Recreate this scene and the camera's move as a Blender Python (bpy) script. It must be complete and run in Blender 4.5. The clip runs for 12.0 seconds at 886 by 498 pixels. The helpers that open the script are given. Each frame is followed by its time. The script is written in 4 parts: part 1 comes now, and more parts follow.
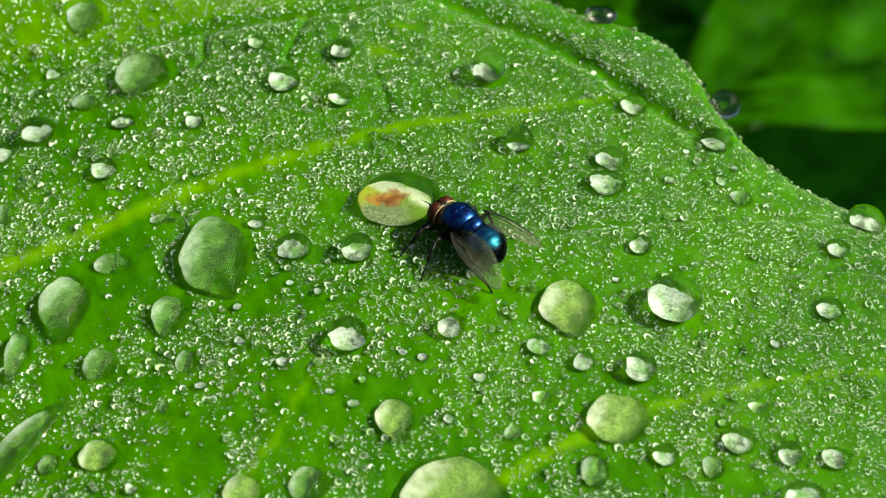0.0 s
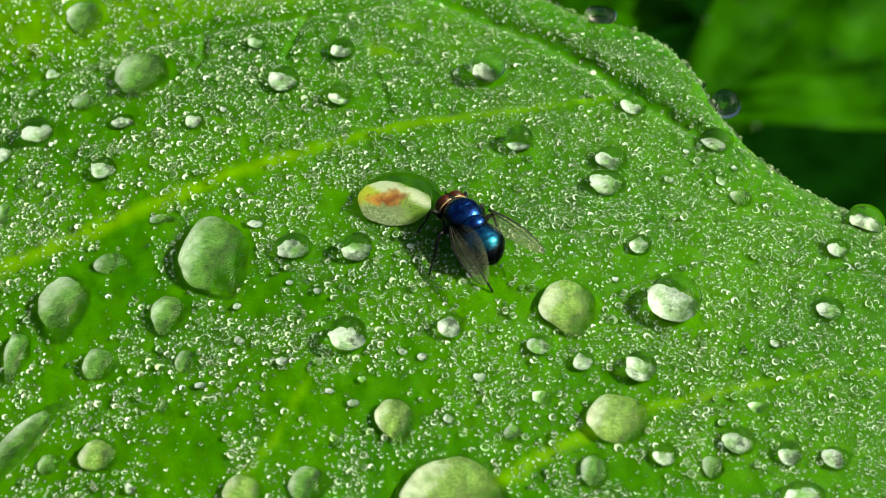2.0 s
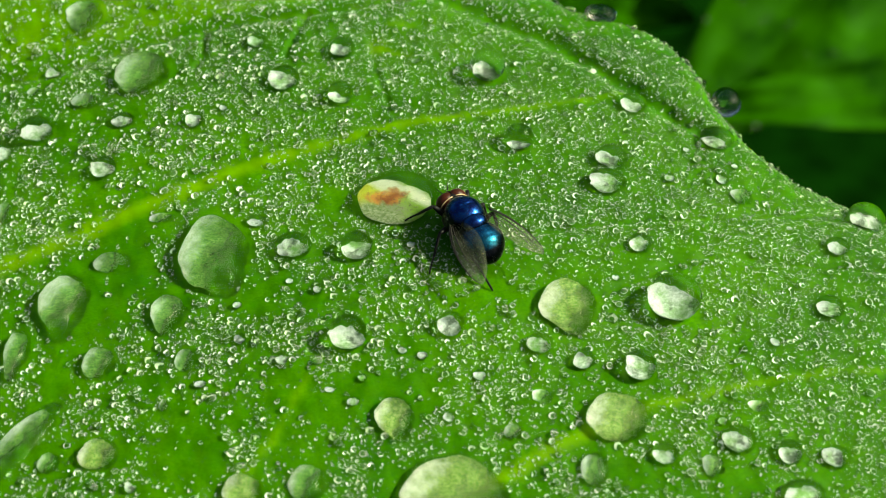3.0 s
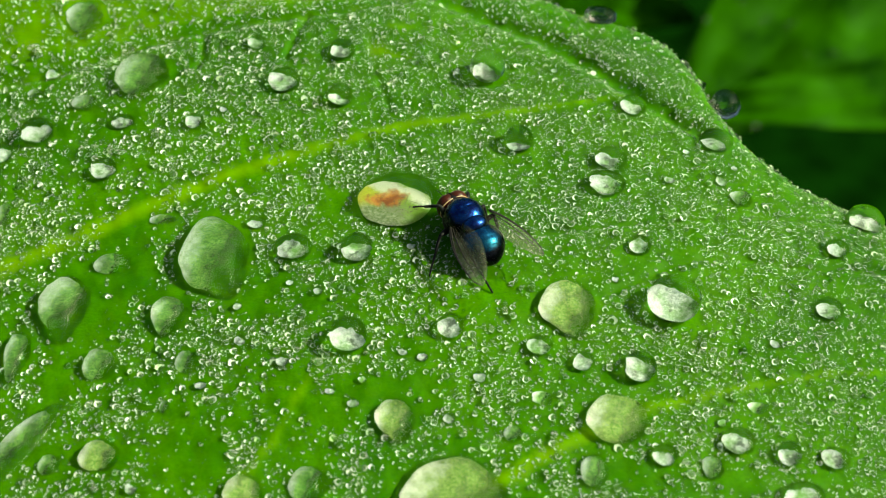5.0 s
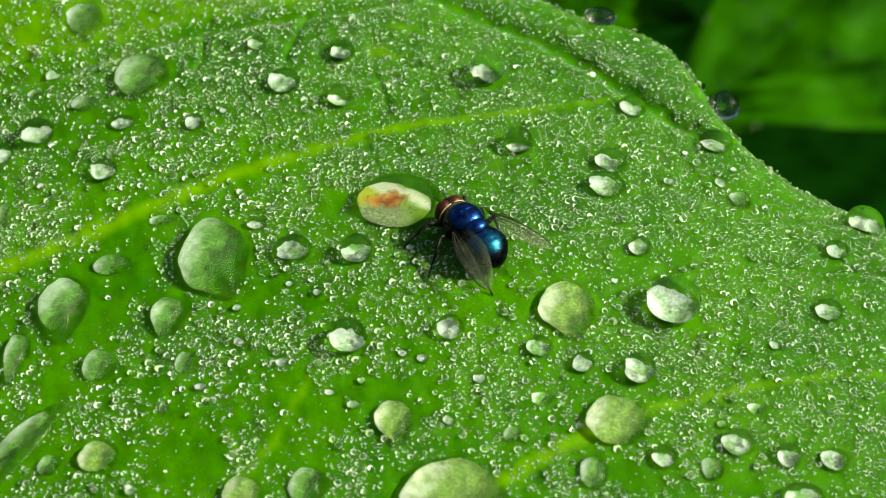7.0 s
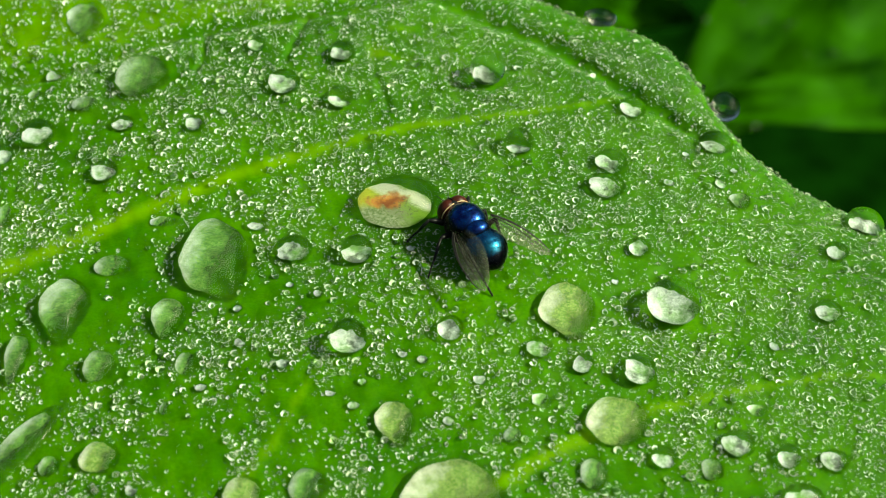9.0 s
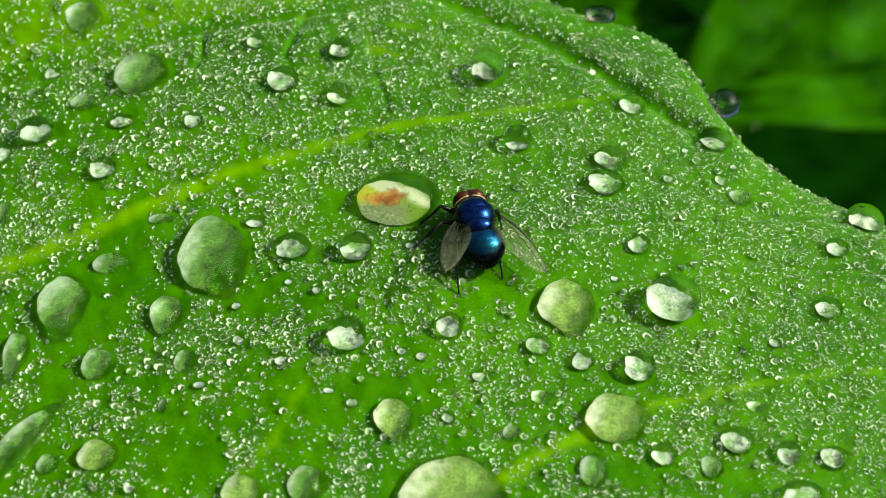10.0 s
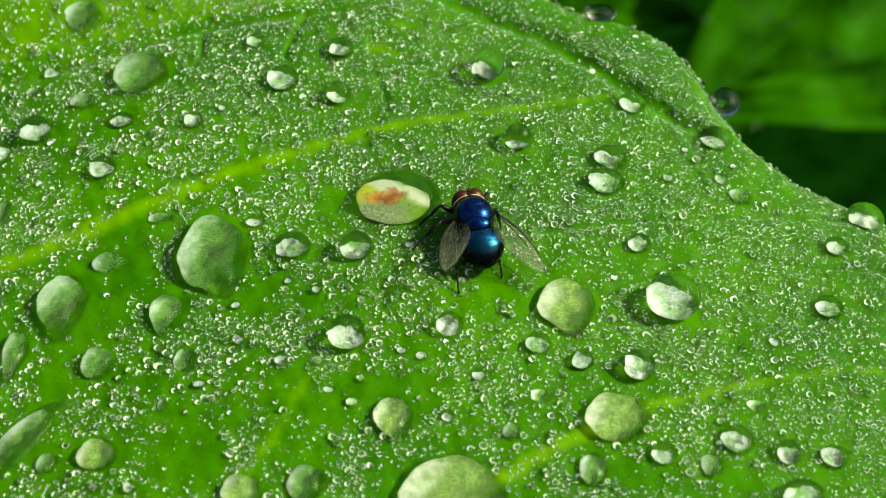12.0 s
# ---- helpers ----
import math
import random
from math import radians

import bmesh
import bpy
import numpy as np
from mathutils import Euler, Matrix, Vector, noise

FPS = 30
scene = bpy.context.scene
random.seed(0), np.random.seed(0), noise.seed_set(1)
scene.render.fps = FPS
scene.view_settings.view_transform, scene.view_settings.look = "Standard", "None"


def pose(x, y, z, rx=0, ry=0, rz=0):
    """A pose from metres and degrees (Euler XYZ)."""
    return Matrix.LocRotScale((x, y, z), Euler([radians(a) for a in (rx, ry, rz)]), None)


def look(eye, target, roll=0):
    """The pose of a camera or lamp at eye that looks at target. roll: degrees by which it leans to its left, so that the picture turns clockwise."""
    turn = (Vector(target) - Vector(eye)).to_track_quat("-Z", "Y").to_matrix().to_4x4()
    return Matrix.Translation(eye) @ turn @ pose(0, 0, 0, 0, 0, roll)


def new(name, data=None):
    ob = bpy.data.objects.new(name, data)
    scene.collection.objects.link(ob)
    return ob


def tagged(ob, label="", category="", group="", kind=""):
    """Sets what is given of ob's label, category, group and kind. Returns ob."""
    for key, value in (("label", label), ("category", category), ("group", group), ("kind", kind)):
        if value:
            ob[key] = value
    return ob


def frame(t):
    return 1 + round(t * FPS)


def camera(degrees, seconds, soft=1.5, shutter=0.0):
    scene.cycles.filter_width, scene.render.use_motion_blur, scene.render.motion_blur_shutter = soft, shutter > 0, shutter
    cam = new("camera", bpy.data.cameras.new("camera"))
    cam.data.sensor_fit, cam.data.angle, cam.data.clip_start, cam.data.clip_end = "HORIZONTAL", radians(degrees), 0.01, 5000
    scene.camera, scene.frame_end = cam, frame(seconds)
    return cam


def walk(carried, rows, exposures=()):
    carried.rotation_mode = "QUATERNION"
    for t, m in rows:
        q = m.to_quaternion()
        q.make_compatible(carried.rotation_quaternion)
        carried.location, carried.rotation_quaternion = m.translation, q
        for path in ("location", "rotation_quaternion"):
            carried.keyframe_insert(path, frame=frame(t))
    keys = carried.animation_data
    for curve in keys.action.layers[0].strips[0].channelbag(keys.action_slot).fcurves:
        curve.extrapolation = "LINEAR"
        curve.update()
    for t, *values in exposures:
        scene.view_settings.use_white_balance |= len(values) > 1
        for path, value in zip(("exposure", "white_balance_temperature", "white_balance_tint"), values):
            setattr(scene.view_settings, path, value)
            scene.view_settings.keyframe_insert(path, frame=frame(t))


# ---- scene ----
MM = 0.001

# ---- camera: stands still, looks down on the leaf ----
cam = camera(28, 12.0, soft=0.6)
CAM = look((0, -168 * MM * math.cos(radians(48)), 168 * MM * math.sin(radians(48))), (0, 0, 0))
walk(cam, [(0, CAM), (12, CAM)], exposures=[(0, 0.78, 7750, -15), (12, 0.78, 7750, -15)])
cam.data.dof.use_dof = True
cam.data.dof.focus_distance = 168 * MM
cam.data.dof.aperture_fstop = 43

# ---- light: low morning sun and clear sky ----
SUN = Vector((0.75, 0.07, 0.66)).normalized()
world = bpy.data.worlds.new("sky")
scene.world = world
world.use_nodes = True
wn = world.node_tree.nodes
sky = wn.new("ShaderNodeTexSky")
sky.sky_type, sky.sun_disc = "NISHITA", False
sky.sun_elevation = math.asin(SUN.z)
sky.sun_rotation = math.atan2(SUN.x, SUN.y)
sky.dust_density = 4.0
world.node_tree.links.new(sky.outputs[0], wn["Background"].inputs[0])
wn["Background"].inputs[1].default_value = 0.06
sun = new("sun", bpy.data.lights.new("sun", "SUN"))
sun.data.energy, sun.data.angle, sun.data.color = 4.5, radians(0.6), (1.0, 0.96, 0.84)
sun.matrix_world = look(SUN * 2, (0, 0, 0))


# ---- materials ----
class Nodes:
    """Short hand for building a node tree."""

    def __init__(self, name):
        self.mat = bpy.data.materials.new(name)
        self.mat.use_nodes = True
        self.tree = self.mat.node_tree
        self.bsdf = self.tree.nodes["Principled BSDF"]
        self.out = self.tree.nodes["Material Output"]

    def add(self, kind, ins=None, **props):
        n = self.tree.nodes.new("ShaderNode" + kind)
        for k, v in props.items():
            if k == "operation":
                n.operation = v
            elif k == "data_type":
                n.data_type = v
            elif k == "blend_type":
                n.blend_type = v
            elif k == "attribute_name":
                n.attribute_name = v
            elif k == "feature":
                n.feature = v
        for k, v in (ins or {}).items():
            self.put(n, k, v)
        return n

    def put(self, n, k, v):
        if isinstance(v, bpy.types.NodeSocket):
            self.tree.links.new(v, n.inputs[k])
        else:
            n.inputs[k].default_value = v

    def coords(self):
        return self.add("TexCoord").outputs["Object"]

    def noise(self, scale, detail=3, rough=0.55, vec=None):
        n = self.add("TexNoise", {"Scale": scale, "Detail": detail, "Roughness": rough})
        self.tree.links.new(vec or self.coords(), n.inputs["Vector"])
        return n.outputs["Fac"]

    def ramp(self, fac, lo, hi):
        n = self.add("MapRange", {"Value": fac, "From Min": lo, "From Max": hi})
        return n.outputs["Result"]

    def mix(self, fac, a, b, blend="MIX"):
        n = self.add("Mix", data_type="RGBA", blend_type=blend)
        self.put(n, 0, fac)
        self.put(n, 6, a if isinstance(a, bpy.types.NodeSocket) else (*a, 1))
        self.put(n, 7, b if isinstance(b, bpy.types.NodeSocket) else (*b, 1))
        return n.outputs[2]

    def maths(self, op, a, b=0.0):
        n = self.add("Math", operation=op)
        self.put(n, 0, a)
        self.put(n, 1, b)
        return n.outputs[0]

    def bump(self, height, dist, strength=1.0):
        n = self.add("Bump", {"Height": height, "Distance": dist, "Strength": strength})
        return n.outputs["Normal"]

    def set(self, **kw):
        for k, v in kw.items():
            key = k.replace("_", " ")
            if isinstance(v, tuple) and len(v) == 3:
                v = (*v, 1)
            self.put(self.bsdf, key, v)
        return self.mat


def leaf_material(name, deep, light, vein, gloss=0.07, through_light=0.22, juice=0.5):
    n = Nodes(name)
    big = n.noise(55, 3)
    mid = n.noise(380, 4, 0.6)
    fine = n.noise(3500, 2, 0.6)
    col = n.mix(n.ramp(big, 0.35, 0.68), deep, light)
    col = n.mix(n.maths("MULTIPLY", n.ramp(mid, 0.42, 0.68), 0.5), col, light)
    col = n.mix(n.maths("MULTIPLY", n.ramp(fine, 0.42, 0.66), 0.45), col, deep)
    att = n.add("Attribute", attribute_name="vein").outputs["Fac"]
    edge = n.ramp(n.maths("ADD", att, n.maths("MULTIPLY", n.maths("SUBTRACT", mid, 0.5), 0.7)), 0.15, 0.9)
    col = n.mix(edge, col, vein)
    net = n.add("TexVoronoi", {"Scale": 300.0, "Randomness": 1.0}, feature="DISTANCE_TO_EDGE")
    warp = n.add("VectorMath", {0: n.coords(), 1: n.add("VectorMath", {0: n.add("TexNoise", {"Scale": 240.0, "Detail": 2.0}).outputs["Color"], 1: (0.0025, 0.0025, 0.0025)}, operation="MULTIPLY").outputs[0]}, operation="ADD")
    n.tree.links.new(warp.outputs[0], net.inputs["Vector"])
    line = n.ramp(net.outputs["Distance"], 0.10, 0.0)
    col = n.mix(n.maths("MULTIPLY", line, 0.08), col, vein)
    rough = n.add("MapRange", {"Value": mid, "To Min": 0.42, "To Max": 0.62}).outputs[0]
    h = n.maths("ADD", n.maths("MULTIPLY", mid, 1.0), n.maths("ADD", n.maths("MULTIPLY", fine, 0.35), n.maths("MULTIPLY", line, -0.07)))
    n.set(Base_Color=col, Roughness=rough, Normal=n.bump(h, 0.12 * MM, 0.8), Specular_IOR_Level=gloss, Subsurface_Weight=juice, Subsurface_Scale=1.8 * MM)
    n.bsdf.inputs["Subsurface Radius"].default_value = (0.6, 1.0, 0.2)
    tr = n.add("BsdfTranslucent", {"Color": n.mix(0.5, col, (0.25, 0.5, 0.02))})
    mx = n.add("MixShader", {0: through_light, 1: n.bsdf.outputs[0], 2: tr.outputs[0]})
    n.tree.links.new(mx.outputs[0], n.out.inputs[0])
    return n.mat


LEAF = leaf_material("leaf_skin", (0.023, 0.128, 0.0015), (0.068, 0.225, 0.003), (0.15, 0.33, 0.005))
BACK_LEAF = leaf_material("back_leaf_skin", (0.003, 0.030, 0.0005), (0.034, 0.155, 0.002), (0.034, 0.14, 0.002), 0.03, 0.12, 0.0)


def water_material():
    n = Nodes("water")
    n.set(Base_Color=(0.97, 1.0, 0.98), Roughness=0.036, IOR=1.333, Transmission_Weight=1.0)
    clear = n.add("BsdfTransparent", {"Color": (0.97, 1.0, 0.98, 1)})
    mx = n.add("MixShader", {0: 0.13, 1: n.bsdf.outputs[0], 2: clear.outputs[0]})
    n.tree.links.new(mx.outputs[0], n.out.inputs[0])
    return n.mat


def dew_material():
    """Tiny beads: clear, some whitened in the colour for the sunlight they scatter."""
    n = Nodes("dew_water")
    isle = n.add("NewGeometry").outputs["Random Per Island"]
    n.set(Base_Color=(0.90, 0.98, 0.82), Roughness=0.04, IOR=1.333, Coat_Weight=0.4, Coat_Roughness=0.16, Coat_IOR=1.36,
          Transmission_Weight=n.add("MapRange", {"Value": isle, "To Min": 0.88, "To Max": 1.0}).outputs[0])
    mx = n.add("MixShader", {0: 0.12, 1: n.bsdf.outputs[0], 2: n.add("BsdfTransparent").outputs[0]})
    n.tree.links.new(mx.outputs[0], n.out.inputs[0])
    return n.mat


def film_material(name, dark, light, patch, murk=0.12, blotch=0.45, grain=4600.0, lit_side=(0.62, 0.68, 0.70), gone=(0.44, 0.76)):
    """The silvery layer of air that leaf hairs hold under a drop, with the sunlight the drop gathers painted in."""
    n = Nodes(name)
    rnd = n.add("ObjectInfo").outputs["Random"]
    shift = n.add("VectorMath", {0: n.coords(), 1: n.add("CombineXYZ", {0: rnd, 1: n.maths("MULTIPLY", rnd, 7.3), 2: 0.0}).outputs[0]}, operation="ADD").outputs[0]
    sp = n.noise(grain, 4, 0.75, shift)
    col = n.mix(n.ramp(sp, 0.42, 0.60), dark, light)
    big = n.noise(750, 5, 0.65, shift)
    col = n.mix(n.maths("MULTIPLY", n.ramp(big, 0.42, 0.62), blotch), col, patch)
    other = n.noise(560, 4, 0.7, n.add("VectorMath", {0: shift, 1: (3.1, 1.7, 0.4)}, operation="ADD").outputs[0])
    col = n.mix(n.maths("MULTIPLY", n.ramp(other, 0.51, 0.58), murk), col, (0.06, 0.09, 0.05))
    # gathered sunlight painted on the side away from the sun; opposite, the film fades out
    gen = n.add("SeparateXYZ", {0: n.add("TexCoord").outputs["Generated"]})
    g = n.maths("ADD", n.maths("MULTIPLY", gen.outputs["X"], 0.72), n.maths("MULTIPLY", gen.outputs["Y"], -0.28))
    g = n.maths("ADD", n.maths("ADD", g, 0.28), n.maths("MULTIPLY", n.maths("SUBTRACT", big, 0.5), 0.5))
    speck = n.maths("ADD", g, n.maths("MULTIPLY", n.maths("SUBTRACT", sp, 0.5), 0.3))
    col = n.mix(n.ramp(speck, 0.37, 0.12), col, lit_side)
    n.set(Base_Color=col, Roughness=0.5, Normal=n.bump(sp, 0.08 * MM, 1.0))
    faded = n.add("MixShader", {0: n.ramp(speck, *gone), 1: n.bsdf.outputs[0], 2: n.add("BsdfTransparent").outputs[0]})
    n.tree.links.new(faded.outputs[0], n.out.inputs[0])
    return n.mat


def dew_film_material():
    """The foot of a tiny bead, silvery on some, leaf green on others; its pale colour stands in for sunlight gathered
    in the bead.
    """
    n = Nodes("dew_foot_glint")
    isle = n.add("NewGeometry").outputs["Random Per Island"]
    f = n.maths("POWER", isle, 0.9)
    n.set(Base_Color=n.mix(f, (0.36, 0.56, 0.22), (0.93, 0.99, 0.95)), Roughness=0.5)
    return n.mat


def blemish_material():
    """Yellowed leaf tissue with a brown scar and dark specks."""
    n = Nodes("leaf_blemish")
    co = n.add("SeparateXYZ", {0: n.coords()})
    mid = n.noise(700, 4, 0.6)
    fine = n.noise(4200, 3, 0.7)
    x = n.maths("ADD", co.outputs["X"], n.maths("MULTIPLY", n.maths("SUBTRACT", mid, 0.5), 2.2 * MM))
    y = n.maths("ADD", co.outputs["Y"], n.maths("MULTIPLY", n.maths("SUBTRACT", n.noise(520, 3), 0.5), 2.0 * MM))
    col = n.mix(n.ramp(x, -2.6 * MM, -0.6 * MM), (0.40, 0.44, 0.015), (0.20, 0.36, 0.03))
    low = n.maths("MULTIPLY", n.ramp(y, 0.0, -1.0 * MM), n.ramp(x, 1.6 * MM, 0.2 * MM))
    col = n.mix(low, col, n.mix(n.ramp(fine, 0.4, 0.65), (0.13, 0.20, 0.06), (0.36, 0.40, 0.28)))
    band = n.maths("ABSOLUTE", n.maths("SUBTRACT", n.maths("ADD", y, n.maths("MULTIPLY", x, 0.5)), 1.0 * MM))
    col = n.mix(n.ramp(n.maths("ADD", band, n.maths("MULTIPLY", fine, 0.5 * MM)), 1.05 * MM, 0.5 * MM), col, (0.58, 0.62, 0.48))
    dx = n.maths("DIVIDE", n.maths("ADD", x, 1.1 * MM), 1.9 * MM)
    dy = n.maths("DIVIDE", n.maths("SUBTRACT", y, 0.0 * MM), 0.95 * MM)
    d = n.maths("ADD", n.maths("MULTIPLY", dx, dx), n.maths("MULTIPLY", dy, dy))
    col = n.mix(n.ramp(n.maths("ADD", d, n.maths("MULTIPLY", n.maths("SUBTRACT", n.noise(1500, 3), 0.5), 1.6)), 1.2, 0.5), col, n.mix(n.ramp(n.noise(1100, 2), 0.4, 0.6), (0.22, 0.06, 0.008), (0.48, 0.20, 0.035)))
    ex = n.maths("DIVIDE", n.maths("SUBTRACT", x, 0.6 * MM), 1.8 * MM)
    ey = n.maths("DIVIDE", n.maths("ADD", y, 1.0 * MM), 1.3 * MM)
    e = n.maths("ADD", n.maths("MULTIPLY", ex, ex), n.maths("MULTIPLY", ey, ey))
    col = n.mix(n.maths("MULTIPLY", n.ramp(e, 1.2, 0.4), n.ramp(fine, 0.5, 0.68)), col, (0.07, 0.055, 0.03))
    n.set(Base_Color=col, Roughness=0.5, Normal=n.bump(fine, 0.05 * MM, 0.8))
    return n.mat


def metal_shell(name, a, b, c, rough=0.24):
    n = Nodes(name)
    co = n.add("SeparateXYZ", {0: n.add("TexCoord").outputs["Generated"]})
    col = n.mix(n.ramp(co.outputs["X"], 0.1, 0.75), a, b)
    col = n.mix(n.ramp(n.noise(900, 3), 0.42, 0.7), col, c)
    # lower flanks black: dark cuticle, plus the dark reflections there put into the colour
    col = n.mix(n.ramp(n.maths("ADD", co.outputs["Z"], n.maths("MULTIPLY", n.noise(1500, 2), 0.2)), 1.02, 0.78), col, (0.003, 0.004, 0.008))
    pits = n.noise(9000, 2, 0.6)
    n.set(Base_Color=col, Metallic=0.92, Coat_Weight=0.12, Coat_Roughness=0.12, Roughness=n.add("MapRange", {"Value": n.noise(2500, 3), "To Min": rough - 0.06, "To Max": rough + 0.14}).outputs[0],
          Normal=n.bump(pits, 0.02 * MM, 0.5))
    return n.mat


def plain(name, col, rough, var=0.25, scale=2500, metallic=0.0, bump=0.02, spec=0.5):
    n = Nodes(name)
    f = n.noise(scale, 3)
    dark = tuple(c * (1 - var) for c in col)
    lite = tuple(min(1, c * (1 + var)) for c in col)
    n.set(Base_Color=n.mix(n.ramp(f, 0.3, 0.7), dark, lite), Roughness=rough, Metallic=metallic,
          Normal=n.bump(f, bump * MM, 0.6), Specular_IOR_Level=spec)
    return n.mat


def wing_material():
    n = Nodes("wing_membrane")
    f = n.noise(700, 3)
    along = n.add("SeparateXYZ", {0: n.add("TexCoord").outputs["Generated"]}).outputs["X"]
    root = n.ramp(n.maths("ADD", along, n.maths("MULTIPLY", n.maths("SUBTRACT", f, 0.5), 0.3)), 0.5, 0.05)
    tone = n.mix(n.ramp(f, 0.3, 0.7), (0.24, 0.25, 0.18), (0.40, 0.42, 0.32))
    n.set(Base_Color=tone, Roughness=0.28, Specular_IOR_Level=0.8)
    lit = n.add("MixShader", {0: 0.45, 1: n.bsdf.outputs[0], 2: n.add("BsdfTranslucent", {"Color": tone}).outputs[0]})
    clear = n.add("BsdfTransparent", {"Color": (0.95, 0.95, 0.92, 1)})
    cover = n.maths("ADD", n.add("MapRange", {"Value": f, "To Min": 0.09, "To Max": 0.16}).outputs[0], n.maths("MULTIPLY", root, -0.12))
    cover = n.maths("ADD", cover, n.maths("MULTIPLY", n.ramp(along, 0.45, 0.95), 0.12))
    mx = n.add("MixShader", {0: cover, 1: clear.outputs[0], 2: lit.outputs[0]})
    n.tree.links.new(mx.outputs[0], n.out.inputs[0])
    return n.mat


WATER, DEW, BLEMISH = water_material(), dew_material(), blemish_material()
FILM_FLAT = film_material("air_film_dull", (0.040, 0.17, 0.008), (0.21, 0.38, 0.08), (0.055, 0.20, 0.012), 0.3, 0.35, 5200.0, lit_side=(0.56, 0.66, 0.60))
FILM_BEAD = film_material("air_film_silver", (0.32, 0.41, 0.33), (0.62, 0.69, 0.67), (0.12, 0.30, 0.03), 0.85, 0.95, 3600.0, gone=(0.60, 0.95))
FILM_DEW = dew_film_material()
FILM_PALE = film_material("air_film_pale", (0.11, 0.25, 0.02), (0.32, 0.45, 0.12), (0.18, 0.33, 0.045), 0.3, 0.3, 4200.0, lit_side=(0.82, 0.86, 0.76), gone=(0.52, 0.85))
THORAX = metal_shell("thorax_shell", (0.001, 0.006, 0.07), (0.001, 0.016, 0.16), (0.004, 0.075, 0.32), 0.24)
ABDOMEN = metal_shell("abdomen_shell", (0.002, 0.085, 0.11), (0.006, 0.020, 0.16), (0.008, 0.12, 0.30), 0.24)
BLACK = plain("black_cuticle", (0.006, 0.006, 0.007), 0.45, spec=0.18)
EYE = plain("eye_facets", (0.040, 0.007, 0.003), 0.38, 0.35, 9000, spec=0.25)
PALE = plain("pale_rim", (0.45, 0.32, 0.18), 0.5)
WING = wing_material()
VEIN = plain("wing_vein", (0.012, 0.009, 0.007), 0.5)
STALK = plain("stalk_skin", (0.10, 0.26, 0.03), 0.5, 0.3, 300)
# for the added ring that only reflections and sky light meet
UNSEEN_FOLIAGE = plain("unseen_foliage", (0.022, 0.065, 0.010), 0.8, 0.7, 14, 0.0, 20.0, 0.1)
# soil colour takes the place of the dark green shade between the plants
SOIL = plain("shade_toned_soil", (0.002, 0.015, 0.001), 0.9, 0.6, 40, 0.0, 3.0, 0.0)


# ---- building helpers ----
def link_mesh(name, bm, material, parent=None, smooth=True):
    """Links a mesh drawn in millimetres."""
    bmesh.ops.scale(bm, vec=(MM, MM, MM), verts=bm.verts)
    me = bpy.data.meshes.new(name)
    bm.to_mesh(me)
    bm.free()
    me.materials.append(material)
    if smooth:
        me.polygons.foreach_set("use_smooth", np.ones(len(me.polygons), bool))
    ob = new(name, me)
    ob.parent = parent
    return ob


def part(name, bm, material, parent, label=""):
    return tagged(link_mesh(name, bm, material, parent), label)


def sheet(name, verts, faces, material):
    me = bpy.data.meshes.new(name)
    me.from_pydata(verts, [], faces)
    me.materials.append(material)
    me.polygons.foreach_set("use_smooth", np.ones(len(me.polygons), bool))
    return me


def ball(bm, at, radii, seg=28, rings=18, turn=None, fn=None):
    m = Matrix.Translation(at) @ (turn or Matrix()) @ Matrix.Diagonal((*radii, 1))
    made = bmesh.ops.create_uvsphere(bm, u_segments=seg, v_segments=rings, radius=1.0)
    for v in made["verts"]:
        p = v.co.copy()
        if fn:
            p = fn(p)
        v.co = m @ p
    return made["verts"]


def tube(bm, pts, radii, seg=8):
    """A closed tapering tube through points."""
    pts = [Vector(p) for p in pts]
    rings = []
    for i, p in enumerate(pts):
        d = (pts[min(i + 1, len(pts) - 1)] - pts[max(i - 1, 0)]).normalized()
        q = d.to_track_quat("Z", "Y")
        rings.append([bm.verts.new(p + q @ Vector((radii[i] * math.cos(a), radii[i] * math.sin(a), 0)))
                      for a in (2 * math.pi * k / seg for k in range(seg))])
    for a, b in zip(rings, rings[1:]):
        for k in range(seg):
            bm.faces.new((a[k], a[(k + 1) % seg], b[(k + 1) % seg], b[k]))
    bm.faces.new(rings[0][::-1])
    bm.faces.new(rings[-1])


# ---- form of the main leaf, in millimetres ----
EDGE_X = np.array([-120.0, -90.0, -60.0, -30.0, -8.0, 4.0, 11.0, 15.2, 19.5, 22.4, 24.9, 26.7, 28.1, 31.0, 35.1, 40.4, 44.0, 50.0, 60.0, 72.0])
EDGE_Y = np.array([20.0, 54.0, 65.0, 61.0, 51.0, 44.5, 39.6, 36.9, 35.5, 33.6, 30.7, 26.7, 22.1, 16.8, 12.3, 9.3, 7.3, 2.5, -7.7, -34.0])
NEAR_X = np.array([-120, -100, -70, -30, 10, 40, 60, 72.0])
NEAR_Y = np.array([20, -25, -55, -75, -80, -68, -50, -34.0])
